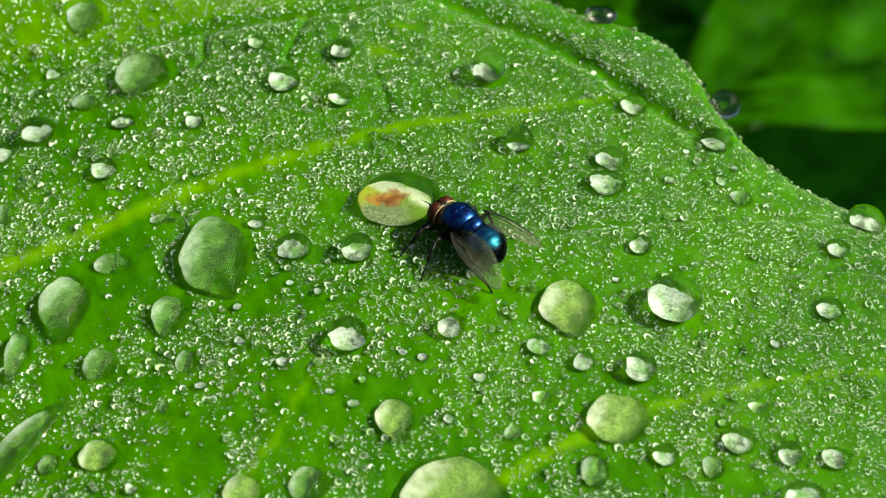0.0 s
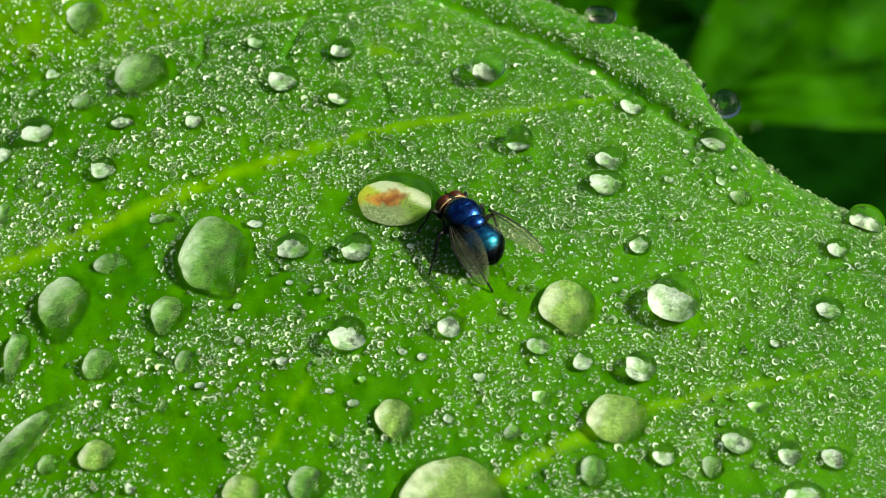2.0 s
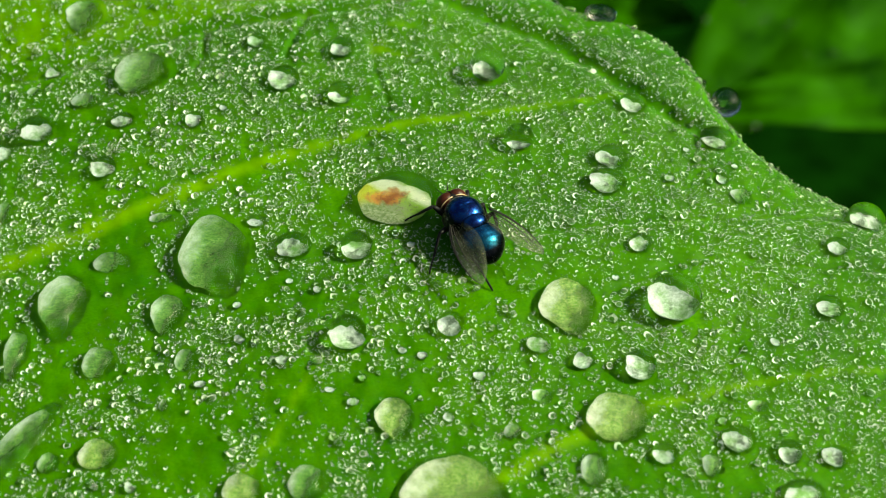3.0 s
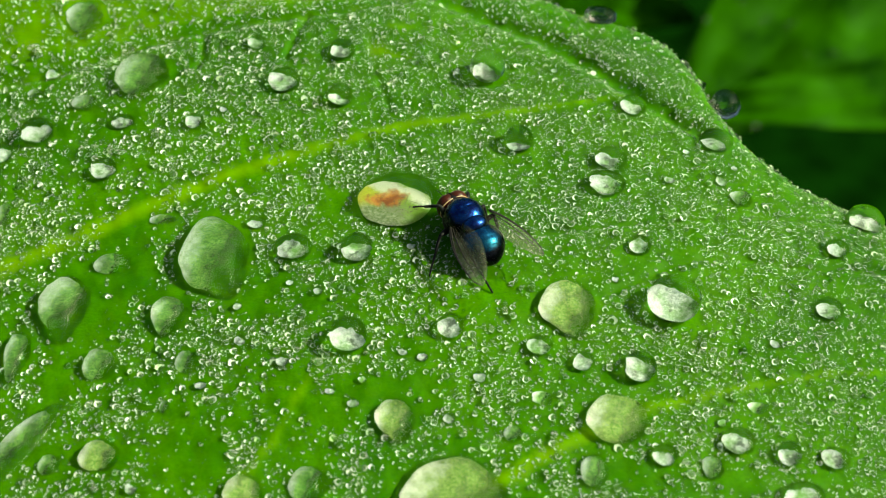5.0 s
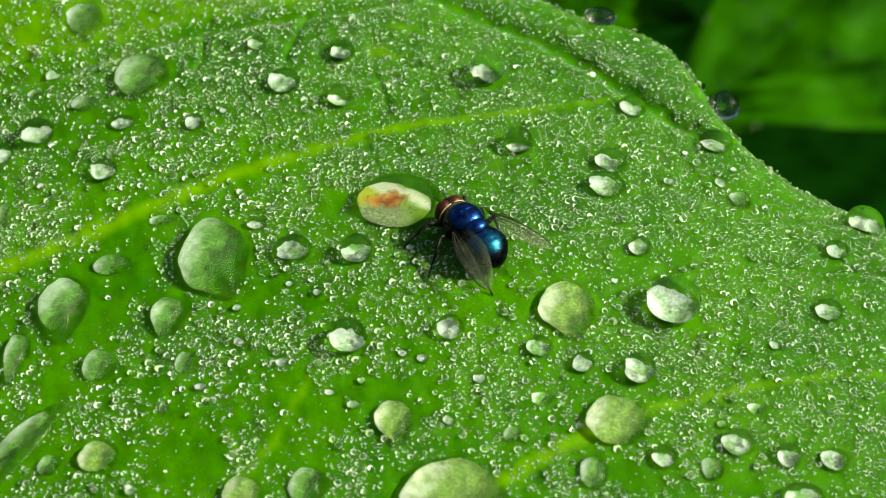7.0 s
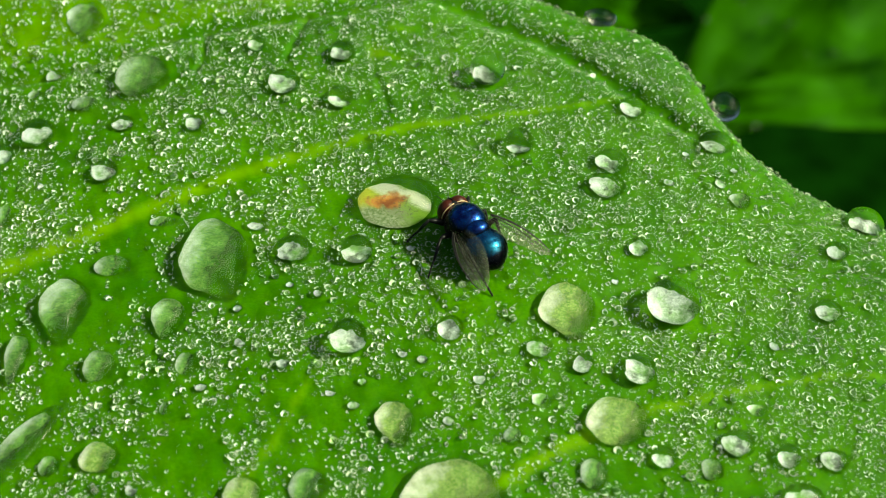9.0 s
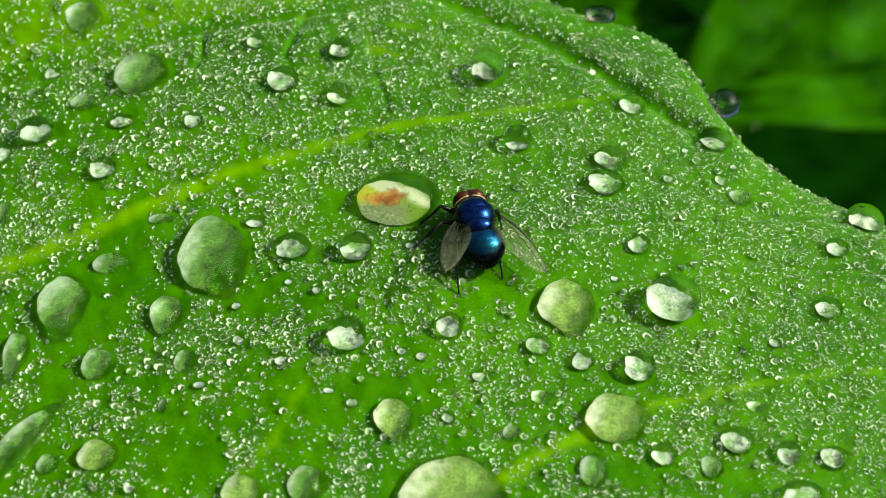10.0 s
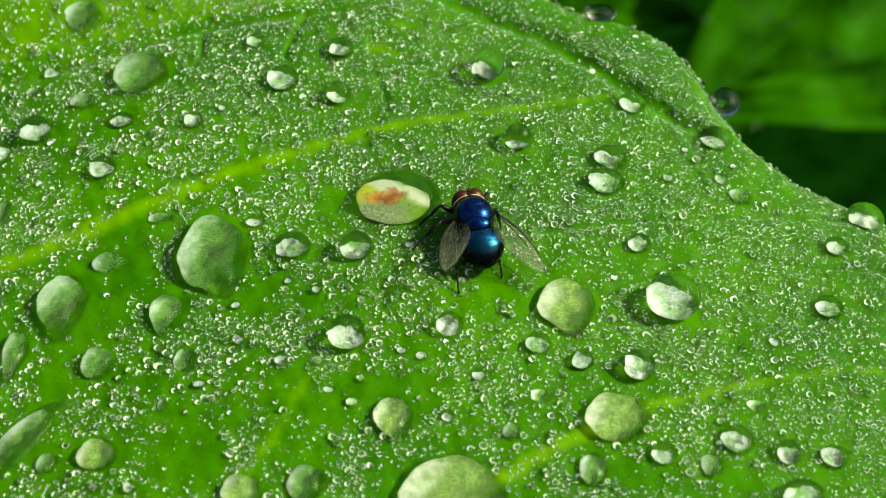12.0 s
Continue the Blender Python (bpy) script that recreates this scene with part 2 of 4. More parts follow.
# course, width at start and end, lift (ridge +, groove -), paleness, dew kept off
VEINS = [
    ([(-110, -30), (-60, -12), (-45.2, -2.4), (-26.7, 7.5), (-18.7, 11.3), (-10.4, 14.4), (-3.6, 16.5), (4.3, 17.7), (12.4, 19.1), (19.4, 21.1)], 1.4, 0.5, 0.16, 1.0, 0.75),
    ([(-30, -52), (-3.9, -32.0), (2.2, -28.4), (8.5, -23.8), (12.5, -21.4), (18.1, -18.6), (25.8, -16.3), (33.7, -14.3), (50, -12.5)], 1.0, 0.5, 0.12, 0.95, 0.5),
    ([(-22, -36), (-17.3, -27.2), (-14.7, -22.8), (-12.6, -17.1), (-11.0, -13.9)], 0.9, 0.5, 0.08, 0.62, 0.4),
    ([(-90, 8), (-49.0, 25.5), (-40.7, 26.5), (-36.0, 28.2), (-27.3, 31.2), (-20.1, 32.5), (-11.1, 34.2), (-3.9, 36.1)], 0.8, 0.6, -0.55, 0.3, 0.6),
    ([(-6, 41), (-0.2, 36.8), (4.6, 33.8), (10.5, 30.5), (13.4, 27.8), (16.8, 24.6), (20.0, 21.2), (23.8, 17.6), (26.5, 15.9)], 1.4, 1.0, -0.9, 0.0, 0.92),
    ([(9.4, 1.2), (15.9, 2.7), (25.3, 4.2), (33.8, 5.3), (43.3, 6.0)], 0.4, 0.35, -0.28, 0.0, 0.7),
    ([(14.4, -5.9), (18.2, -4.0), (22.1, -1.5), (27.6, -0.4), (34.0, -1.2), (42.0, -1.2)], 0.45, 0.4, -0.3, 0.0, 0.7),
    ([(-14.5, 33.7), (-15.5, 30.2), (-16.5, 26.8)], 0.4, 0.3, -0.4, 0.0, 0.8),
    ([(-25.3, 31.1), (-25.2, 27.2), (-25.9, 25.7)], 0.4, 0.3, -0.4, 0.0, 0.8),
    ([(-7.7, 29.4), (-6.8, 24.1), (-5.4, 19.2)], 0.35, 0.25, -0.2, 0.2, 0.6),
    ([(-7.0, 28.2), (-5.6, 27.3), (-3.4, 26.9)], 1.1, 0.4, -0.2, 0.75, 0.97),
    ([(-5.6, 31.6), (-2.0, 31.0)], 0.9, 0.8, 0.06, 0.4, 0.85),
]


def vein_field(x, y, which):
    """The summed profile of the veins: which = 3 lift, 4 paleness, 5 bareness."""
    total = np.zeros_like(x)
    for v in VEINS:
        best, fade = np.full_like(x, 1e9), np.ones_like(x)
        pts, w0, w1 = v[0], v[1], v[2]
        k = len(pts) - 1
        for i in range(k):
            (ax, ay), (bx, by) = pts[i], pts[i + 1]
            dx, dy = bx - ax, by - ay
            s = np.clip(((x - ax) * dx + (y - ay) * dy) / (dx * dx + dy * dy), 0, 1)
            d2 = (x - ax - s * dx) ** 2 + (y - ay - s * dy) ** 2
            w = w0 + (w1 - w0) * (i + s) / k
            fade = np.where(d2 / (w * w) < best, 1 - 0.6 * (i + s) / k, fade)
            best = np.minimum(best, d2 / (w * w))
        term = np.exp(-best * 0.9) * v[which]
        if which == 4:
            term = term * fade
        total = total + term if which == 3 else np.maximum(total, term)
    return total


def leaf_height(x, y):
    """Height of the leaf's upper skin over the plan."""
    x, y = np.asarray(x, float), np.asarray(y, float)
    z = 0.45 * np.sin(x / 17 + 0.6) * np.cos(y / 15 - 0.4) + 0.25 * np.sin(x / 7.5 - y / 9 + 1.0)
    z = z + 0.5 - 0.0014 * np.clip(x, -60, 60) ** 2
    z = z + 3.6 * np.exp(-((x + 54) / 22) ** 2 - ((y - 44) / 14) ** 2)
    z = z + 0.10 * np.sin(1.15 * x + 0.75 * y) * np.sin(0.55 * x - 1.2 * y + 0.8) + 0.05 * np.sin(2.3 * x - 0.9 * y) * np.sin(0.8 * x + 2.1 * y)
    d = np.interp(x, EDGE_X, EDGE_Y) - y
    z = z - 2.6 * np.exp(-np.maximum(d, 0) / 3.0)
    z = z - 0.004 * np.maximum(np.abs(x) - 45, 0) ** 2 * 0.6 - 0.006 * np.maximum(-30 - y, 0) ** 2
    return z + vein_field(x, y, 3)
# ---- end of form


def leaf_point(x, y):
    return Vector((x, y, float(leaf_height(np.array([x]), np.array([y]))[0])))


def leaf_normal(x, y, e=0.8):
    xs, ys = np.array([x + e, x - e, x, x]), np.array([y, y, y + e, y - e])
    h = leaf_height(xs, ys)
    return Vector((-(h[0] - h[1]) / (2 * e), -(h[2] - h[3]) / (2 * e), 1)).normalized()


RIDERS = []  # all that sways with the leaf


def build_leaf():
    nx, ny = 520, 330
    xs = np.concatenate([np.linspace(-119, -50, 60, endpoint=False), np.linspace(-50, 46, nx - 100, endpoint=False), np.linspace(46, 71.9, 40)])
    s = np.linspace(0, 1, ny)
    s = 1 - (1 - s) ** 1.25
    lo, hi = np.interp(xs, NEAR_X, NEAR_Y), np.interp(xs, EDGE_X, EDGE_Y)
    k = np.ones(9) / 9
    hi = np.where((xs > -100) & (xs < 65), np.convolve(hi, k, "same"), hi)
    ragged = np.array([noise.noise((x * 0.9, 3.0, 0)) * 0.25 + noise.noise((x * 3.1, 7.0, 0)) * 0.12 for x in xs])
    hi = hi + ragged
    X = np.repeat(xs[:, None], ny, 1)
    Y = lo[:, None] + (hi - lo)[:, None] * s[None, :]
    Z = leaf_height(X, Y)
    co = np.stack([X, Y, Z], -1).reshape(-1, 3) * MM
    i = np.arange(len(xs) * ny).reshape(len(xs), ny)
    f = np.stack([i[:-1, :-1], i[1:, :-1], i[1:, 1:], i[:-1, 1:]], -1).reshape(-1, 4)
    me = sheet("leaf", co.tolist(), f.tolist(), LEAF)
    # the far bank is paled like a vein: its sunlit slope put into colour
    bank = np.clip((Y - np.interp(X, [-60, -49, -36, -20, -4], [22, 26, 29, 33, 36])) / 2, 0, 1) * np.clip((-3 - X) / 6, 0, 1)
    pale = np.maximum(vein_field(X, Y, 4), 0.42 * bank).reshape(-1)
    me.attributes.new("vein", "FLOAT", "POINT").data.foreach_set("value", pale.astype(np.float32))
    ob = tagged(new("leaf", me), "broad bright green leaf covered in dew with pale veins", "leaf", kind="structure")
    solid = ob.modifiers.new("thickness", "SOLIDIFY")
    solid.thickness, solid.offset = 0.45 * MM, -1
    bm = bmesh.new()
    tube(bm, [(-104, -24, -2.5), (-120, -34, -12), (-140, -44, -60), (-150, -50, -250), (-152, -52, -552)], [1.6, 2.2, 3.0, 3.6, 4.5], 12)
    part("stalk", bm, STALK, ob, "thick green leaf stalk")
    RIDERS.append(ob)


build_leaf()


def build_back_leaf(label, length, width, m, seed, cup=0.18):
    """A whole leaf blade with a midrib and side veins, base at the origin, tip along x."""
    n, k = 90, 60
    u, w = np.linspace(0, 1, n), np.linspace(-1, 1, k)
    U, W = np.meshgrid(u, w, indexing="ij")
    half = width * 0.5 * np.sin(np.pi * np.clip(U, 0.001, 1) ** 0.62) ** 0.75
    wob = np.array([[noise.noise((a * 6, b * 2, seed)) for b in w] for a in u])
    X = U * length
    Y = half * W * (1 + 0.05 * wob)
    Z = cup * np.abs(Y) ** 1.3 * 0.35 - (U - 0.3) ** 2 * length * 0.25 + wob * width * 0.035
    rib = np.exp(-(Y / 2.2) ** 2)
    side = np.abs(((X - np.abs(Y) * 0.7) / 17.0) % 1.0 - 0.5)
    vein = np.maximum(rib, np.exp(-(side / 0.05) ** 2) * 0.7)
    Z = Z - vein * 0.3 + (side * 2) * 0.4 + wob * 2
    co = np.stack([X, Y, Z], -1).reshape(-1, 3) * MM
    i = np.arange(n * k).reshape(n, k)
    f = np.stack([i[:-1, :-1], i[1:, :-1], i[1:, 1:], i[:-1, 1:]], -1).reshape(-1, 4)
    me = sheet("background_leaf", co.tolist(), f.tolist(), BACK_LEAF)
    me.attributes.new("vein", "FLOAT", "POINT").data.foreach_set("value", (vein * 0.15).reshape(-1).astype(np.float32))
    ob = tagged(new("background_leaf", me), label, "leaf", "leaves behind the main leaf")
    ob.matrix_world = m
    solid = ob.modifiers.new("thickness", "SOLIDIFY")
    solid.thickness, solid.offset = 0.6 * MM, -1
    # the stalk runs down to the soil
    down = m.inverted() @ Vector((m.translation.x, m.translation.y, -0.55)) / MM
    bm = bmesh.new()
    tube(bm, [(1, 0, 0), tuple(down * 0.12 + Vector((-14, 0, 0))), tuple(down * 0.5 + Vector((-20, 0, 0))), tuple(down)], [1.5, 2.2, 2.6, 3.4], 10)
    part("stalk", bm, STALK, ob)
    return ob


def leaf_pose(base, tip, normal):
    """Pose and length of a leaf that runs from base to tip and turns its face to normal."""
    x = (Vector(tip) - Vector(base))
    length = x.length / MM
    x.normalize()
    y = Vector(normal).cross(x).normalized()
    m = Matrix((x, y, x.cross(y))).transposed().to_4x4()
    m.translation = base
    return m, length


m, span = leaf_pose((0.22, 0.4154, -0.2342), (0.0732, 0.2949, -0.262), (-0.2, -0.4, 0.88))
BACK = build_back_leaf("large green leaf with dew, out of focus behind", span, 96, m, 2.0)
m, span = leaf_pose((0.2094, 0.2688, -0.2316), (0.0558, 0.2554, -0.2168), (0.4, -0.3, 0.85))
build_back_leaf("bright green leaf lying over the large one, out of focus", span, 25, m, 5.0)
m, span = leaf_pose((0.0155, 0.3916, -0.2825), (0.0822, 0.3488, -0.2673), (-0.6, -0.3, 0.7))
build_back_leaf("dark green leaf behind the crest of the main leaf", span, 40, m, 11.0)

bm = bmesh.new()
bmesh.ops.create_grid(bm, x_segments=60, y_segments=60, size=600)
for v in bm.verts:
    away = max(0.0, 1 - (max(abs(v.co.x), abs(v.co.y)) / 560) ** 4)
    v.co.z = (noise.noise(v.co * 0.02) * 9 + noise.noise(v.co * 0.09) * 3) * away
for v in bm.verts:
    if max(abs(v.co.x), abs(v.co.y)) > 595:
        v.co *= 1500
        v.co.z = 0
ground = tagged(link_mesh("ground", bm, SOIL), "moist soil under the plants, coloured dark green for the shade there", "soil", kind="structure")
ground.location.z = -0.55


def build_surroundings():
    """Unseen dark foliage, added all round and well below the sun, to darken reflections and sky light."""
    n, k = 220, 26
    verts, faces = [], []
    for i in range(n):
        a = 2 * math.pi * i / n
        for j in range(k):
            h = j / (k - 1)
            p = Vector((math.cos(a) * 6, math.sin(a) * 6, h * 5))
            bump = noise.noise(p) * 0.22 + noise.noise(p * 3.1) * 0.12 + noise.noise(p * 9) * 0.05
            r = 1.7 + bump + 0.25 * h * h
            top = 0.95 * (1 + 0.18 * noise.noise(Vector((math.cos(a) * 5, math.sin(a) * 5, 4))) + 0.08 * noise.noise(Vector((math.cos(a) * 21, math.sin(a) * 21, 4))))
            verts.append((r * math.cos(a), r * math.sin(a), -0.58 + h * top * 1.2))
    for i in range(n):
        for j in range(k - 1):
            p, q = i * k, (i + 1) % n * k
            faces.append((p + j, p + j + 1, q + j + 1, q + j))
    me = sheet("backdrop", verts, faces, UNSEEN_FOLIAGE)
    tagged(new("backdrop", me), "unseen dense dark green foliage, added round the bed for reflections", "foliage", kind="structure")


build_surroundings()


# ---- water drops ----
def drop_mesh(a, b, h, contact, square, point_at, point, wobble, seed, bend=0.0, seg=44, rings=16):
    """A sessile drop, half widths a and b, height h, in millimetres. contact: degrees of wetting angle; square > 1 flattens its top; point_at, point: a tip in its outline."""
    phis = np.linspace(0, radians(contact), rings + 1)
    c = math.cos(radians(contact))
    verts, faces, foot = [(0, 0, h)], [], []
    for p in phis[1:]:
        r = math.sin(p) ** (1 / square) if p < math.pi / 2 else math.sin(p)
        z = (math.cos(p) - c) / (1 - c)
        for j in range(seg):
            t = 2 * math.pi * j / seg
            d = (t - radians(point_at) + math.pi) % (2 * math.pi) - math.pi
            out = 1 + 1.3 * point * math.exp(-(abs(d) / 0.42) ** 1.5) - point * 0.28
            out += wobble * (noise.noise((math.cos(t) * 1.1, math.sin(t) * 1.1, seed)) + 0.5 * noise.noise((math.cos(t) * 3, math.sin(t) * 3, seed + 9)))
            v = r * out * math.sin(t)
            verts.append((a * r * out * math.cos(t) + bend * a * v * v, b * v, h * z))
    for j in range(seg):
        faces.append((0, 1 + j, 1 + (j + 1) % seg))
    for i in range(rings - 1):
        for j in range(seg):
            p, q = 1 + i * seg, 1 + (i + 1) * seg
            faces.append((p + j, q + j, q + (j + 1) % seg, p + (j + 1) % seg))
    foot = verts[-seg:]
    return verts, faces, foot


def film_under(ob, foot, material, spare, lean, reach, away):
    """The pale air layer on which a drop lies: moulded on the leaf, curling up along the line of contact. lean: how far
    it is cut back at the angle away, shaped to stand in for the dark crescent that refraction leaves there.
    """
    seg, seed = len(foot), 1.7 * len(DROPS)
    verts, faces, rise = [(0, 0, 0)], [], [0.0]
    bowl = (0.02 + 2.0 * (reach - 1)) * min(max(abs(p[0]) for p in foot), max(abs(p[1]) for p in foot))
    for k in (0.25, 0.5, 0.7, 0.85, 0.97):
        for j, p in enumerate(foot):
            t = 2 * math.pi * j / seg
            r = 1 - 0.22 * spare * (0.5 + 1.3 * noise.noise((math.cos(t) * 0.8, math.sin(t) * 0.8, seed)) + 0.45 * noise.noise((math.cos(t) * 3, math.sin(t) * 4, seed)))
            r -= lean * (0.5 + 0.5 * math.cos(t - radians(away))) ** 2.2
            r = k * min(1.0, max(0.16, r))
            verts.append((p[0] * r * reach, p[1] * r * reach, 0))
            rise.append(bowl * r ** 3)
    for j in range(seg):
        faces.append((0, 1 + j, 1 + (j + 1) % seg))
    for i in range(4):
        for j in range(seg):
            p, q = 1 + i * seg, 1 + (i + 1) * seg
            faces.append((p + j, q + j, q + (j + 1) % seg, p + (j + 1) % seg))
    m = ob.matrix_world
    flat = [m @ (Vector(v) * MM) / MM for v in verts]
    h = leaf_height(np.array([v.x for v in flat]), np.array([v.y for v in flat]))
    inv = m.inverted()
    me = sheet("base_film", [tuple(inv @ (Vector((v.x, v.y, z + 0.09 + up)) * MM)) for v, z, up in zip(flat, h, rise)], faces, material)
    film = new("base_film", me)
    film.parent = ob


DROPS = []  # plan places and half widths, to keep the dew off


def drop(label, x, y, a, b, h, turn=0, contact=118, square=1.0, point_at=-60, point=0.0, wobble=0.04, film=FILM_FLAT, sink=0.08, lift=0.0, lean=None, bend=0.0):
    seed = 0.37 * len(DROPS)
    verts, faces, foot = drop_mesh(a, b, h, contact, square, point_at, point, wobble, seed, bend)
    me = sheet("water_drop", [(v[0] * MM, v[1] * MM, v[2] * MM) for v in verts], faces, WATER)
    ob = tagged(new("water_drop", me), label, "water drop", "drops on the leaf")
    n = leaf_normal(x, y, max(0.6, 0.7 * min(a, b)))
    n = (n + Vector((0, 0, 0.8))).normalized()
    q = Vector((0, 0, 1)).rotation_difference(n)
    at = leaf_point(x, y) - n * sink + Vector((0, 0, lift))
    ob.matrix_world = Matrix.Translation(at * MM) @ q.to_matrix().to_4x4() @ pose(0, 0, 0, 0, 0, turn)
    if film:
        if lean is None:
            lean = 0.42 if film is FILM_BEAD else 0.26 if film is FILM_PALE else 0.24
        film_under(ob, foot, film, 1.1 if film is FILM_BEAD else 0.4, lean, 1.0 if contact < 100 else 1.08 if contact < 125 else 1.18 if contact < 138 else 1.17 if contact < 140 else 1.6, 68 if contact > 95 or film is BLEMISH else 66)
    DROPS.append((x, y, a, b, radians(turn)))
    RIDERS.append(ob)
    return ob


BEAD = "clear round bead of water on the leaf"
FLAT = "broad flattened water drop on the leaf, pale base"
POOL = "thin film of water lying on the leaf"
drop(POOL, -38.51, 34.22, 2.43, 2.53, 0.58, contact=85, square=1.3, wobble=0.16, point_at=-80, point=0.5)
drop(FLAT, -31.16, 25.22, 3.41, 2.74, 2.14, contact=86, square=1.0, wobble=0.11, point_at=-100, point=0.38)
drop(BEAD, -41.00, 26.51, 0.88, 0.88, 0.95, contact=118, film=FILM_BEAD)
drop(FLAT, -42.56, 23.80, 0.87, 0.65, 0.51, contact=86, square=1.0, wobble=0.11)
drop(FLAT, -36.97, 21.69, 1.56, 1.07, 0.83, contact=86, square=1.0, wobble=0.11, turn=-10)
drop(BEAD, -41.39, 17.77, 1.76, 1.76, 1.94, contact=118, film=FILM_BEAD)
drop(BEAD, -44.55, 15.27, 1.01, 1.32, 1.47, contact=118, film=FILM_BEAD)
drop(BEAD, -32.59, 18.28, 1.26, 0.97, 1.12, contact=118, film=FILM_BEAD)
drop(BEAD, -33.63, 11.56, 1.34, 1.34, 1.49, contact=118, film=FILM_BEAD)
drop(BEAD, -25.23, 17.70, 1.03, 1.03, 0.94, contact=118, film=FILM_BEAD)
drop(BEAD, -19.60, 28.85, 0.96, 0.96, 1.07, contact=118, film=FILM_BEAD)
drop(BEAD, -16.39, 22.99, 1.64, 1.64, 1.69, contact=118, film=FILM_BEAD)
drop(BEAD, -22.38, 19.32, 0.46, 0.46, 0.51, contact=118, film=FILM_BEAD)
drop(BEAD, -10.56, 27.36, 1.37, 1.37, 1.63, contact=130, film=FILM_BEAD, lean=0.55)
drop(BEAD, -10.48, 20.54, 1.33, 1.33, 1.87, contact=130, film=FILM_BEAD, lean=0.75)
drop(BEAD, 4.65, 23.95, 1.83, 1.86, 3.07, contact=150, film=FILM_BEAD, lean=0.45)
drop(BEAD, 7.59, 13.30, 1.42, 1.43, 2.25, contact=130, film=FILM_BEAD, lean=0.85)
drop(FLAT, -2.70, 25.82, 0.65, 0.43, 0.34, contact=86, square=1.0, wobble=0.11)
drop(BEAD, 17.01, 35.11, 1.82, 1.55, 1.87, contact=150, film=False)
drop(BEAD, 29.24, 21.87, 1.50, 1.80, 2.68, contact=170, film=False)
drop(BEAD, 19.18, 19.00, 1.44, 1.44, 1.36, contact=118, film=FILM_BEAD, lean=0.7)
drop(BEAD, 27.33, 14.66, 1.76, 1.52, 1.56, contact=118, film=FILM_BEAD, lean=0.75)
drop(BEAD, 16.52, 10.97, 1.63, 1.54, 1.44, contact=118, film=FILM_BEAD, lean=0.75)
drop(BEAD, 15.81, 7.62, 1.94, 1.42, 1.72, contact=118, film=FILM_BEAD)
drop(FLAT, -21.75, -0.10, 3.72, 5.00, 2.78, contact=86, square=1.0, wobble=0.11, point_at=-60, point=0.36, lean=0.12)
drop(FLAT, -35.26, -5.30, 2.81, 3.55, 2.19, contact=86, square=1.0, wobble=0.11, turn=-15, point_at=-65, point=0.5)
drop(FLAT, -25.24, -7.09, 2.07, 2.07, 1.61, contact=86, square=1.0, wobble=0.11, point_at=-95, point=0.5)
drop(FLAT, -31.41, -0.72, 1.81, 1.24, 0.97, contact=86, square=1.0, wobble=0.11, turn=14)
drop(BEAD, -17.95, 3.66, 1.03, 0.71, 0.91, contact=118, film=FILM_BEAD)
drop(BEAD, -14.18, -0.00, 1.87, 1.63, 1.66, contact=118, film=FILM_BEAD)
drop(BEAD, -8.06, -0.60, 1.55, 1.55, 2.10, contact=118, film=FILM_BEAD)
drop(FLAT, -42.98, 6.76, 0.93, 1.66, 0.73, contact=86, square=1.0, wobble=0.11)
drop(POOL, -27.15, 4.75, 1.41, 0.66, 0.16, contact=85, square=1.3, wobble=0.16)
drop(BEAD, -8.49, -11.60, 1.69, 1.73, 2.69, contact=130, film=FILM_BEAD, lean=0.3)
drop(BEAD, 21.15, -7.10, 2.45, 2.45, 3.50, contact=134, film=FILM_BEAD, lean=0.25)
drop(BEAD, 18.59, 0.10, 1.07, 1.07, 1.31, contact=118, film=FILM_BEAD)
drop(FLAT, 29.22, 7.12, 1.10, 1.21, 0.86, contact=86, square=1.0, wobble=0.11, point_at=160, point=0.38)
drop(BEAD, 41.39, 6.28, 1.90, 1.90, 1.96, contact=118, film=FILM_BEAD)
drop(BEAD, 37.62, 1.31, 1.23, 1.14, 1.09, contact=118, film=FILM_BEAD)
drop(BEAD, 35.68, -6.65, 1.40, 1.39, 1.18, contact=118, film=FILM_BEAD)
drop(BEAD, 27.37, 9.28, 0.66, 0.66, 0.86, contact=118, film=FILM_BEAD)
drop(FLAT, 11.35, -7.40, 2.95, 3.05, 2.27, contact=86, square=1.0, wobble=0.11, point_at=-72, point=0.3, film=FILM_PALE)
drop(BEAD, 0.71, -10.37, 1.24, 1.24, 1.75, contact=130, film=FILM_BEAD, lean=0.4)
drop(BEAD, 8.66, -12.14, 1.22, 1.08, 1.09, contact=118, film=FILM_BEAD)
drop(BEAD, 12.53, -13.80, 1.06, 1.06, 1.10, contact=118, film=FILM_BEAD)
drop(BEAD, 17.50, -14.50, 1.51, 1.51, 2.03, contact=130, film=FILM_BEAD, lean=0.2)
drop(FLAT, -38.80, -10.91, 1.47, 2.63, 1.15, contact=86, square=1.0, wobble=0.11, point_at=-95, point=0.6)
drop(FLAT, -31.00, -12.85, 1.57, 1.84, 1.22, contact=86, square=1.0, wobble=0.11, point_at=-120, point=0.1)
drop(FLAT, -23.13, -13.11, 1.06, 1.46, 0.83, contact=86, square=1.0, wobble=0.11, point_at=-50, point=0.1)
drop(FLAT, -36.91, -21.33, 1.61, 5.24, 0.60, contact=86, square=1.0, wobble=0.05, turn=-30, bend=0.35)
drop(FLAT, -29.60, -23.41, 1.84, 1.74, 1.36, contact=86, square=1.0, wobble=0.11, film=FILM_PALE)
drop(FLAT, -33.93, -23.95, 0.96, 1.20, 0.75, contact=86, square=1.0, wobble=0.11)
drop(BEAD, -14.29, -13.77, 0.61, 0.65, 0.88, contact=118, film=FILM_BEAD)
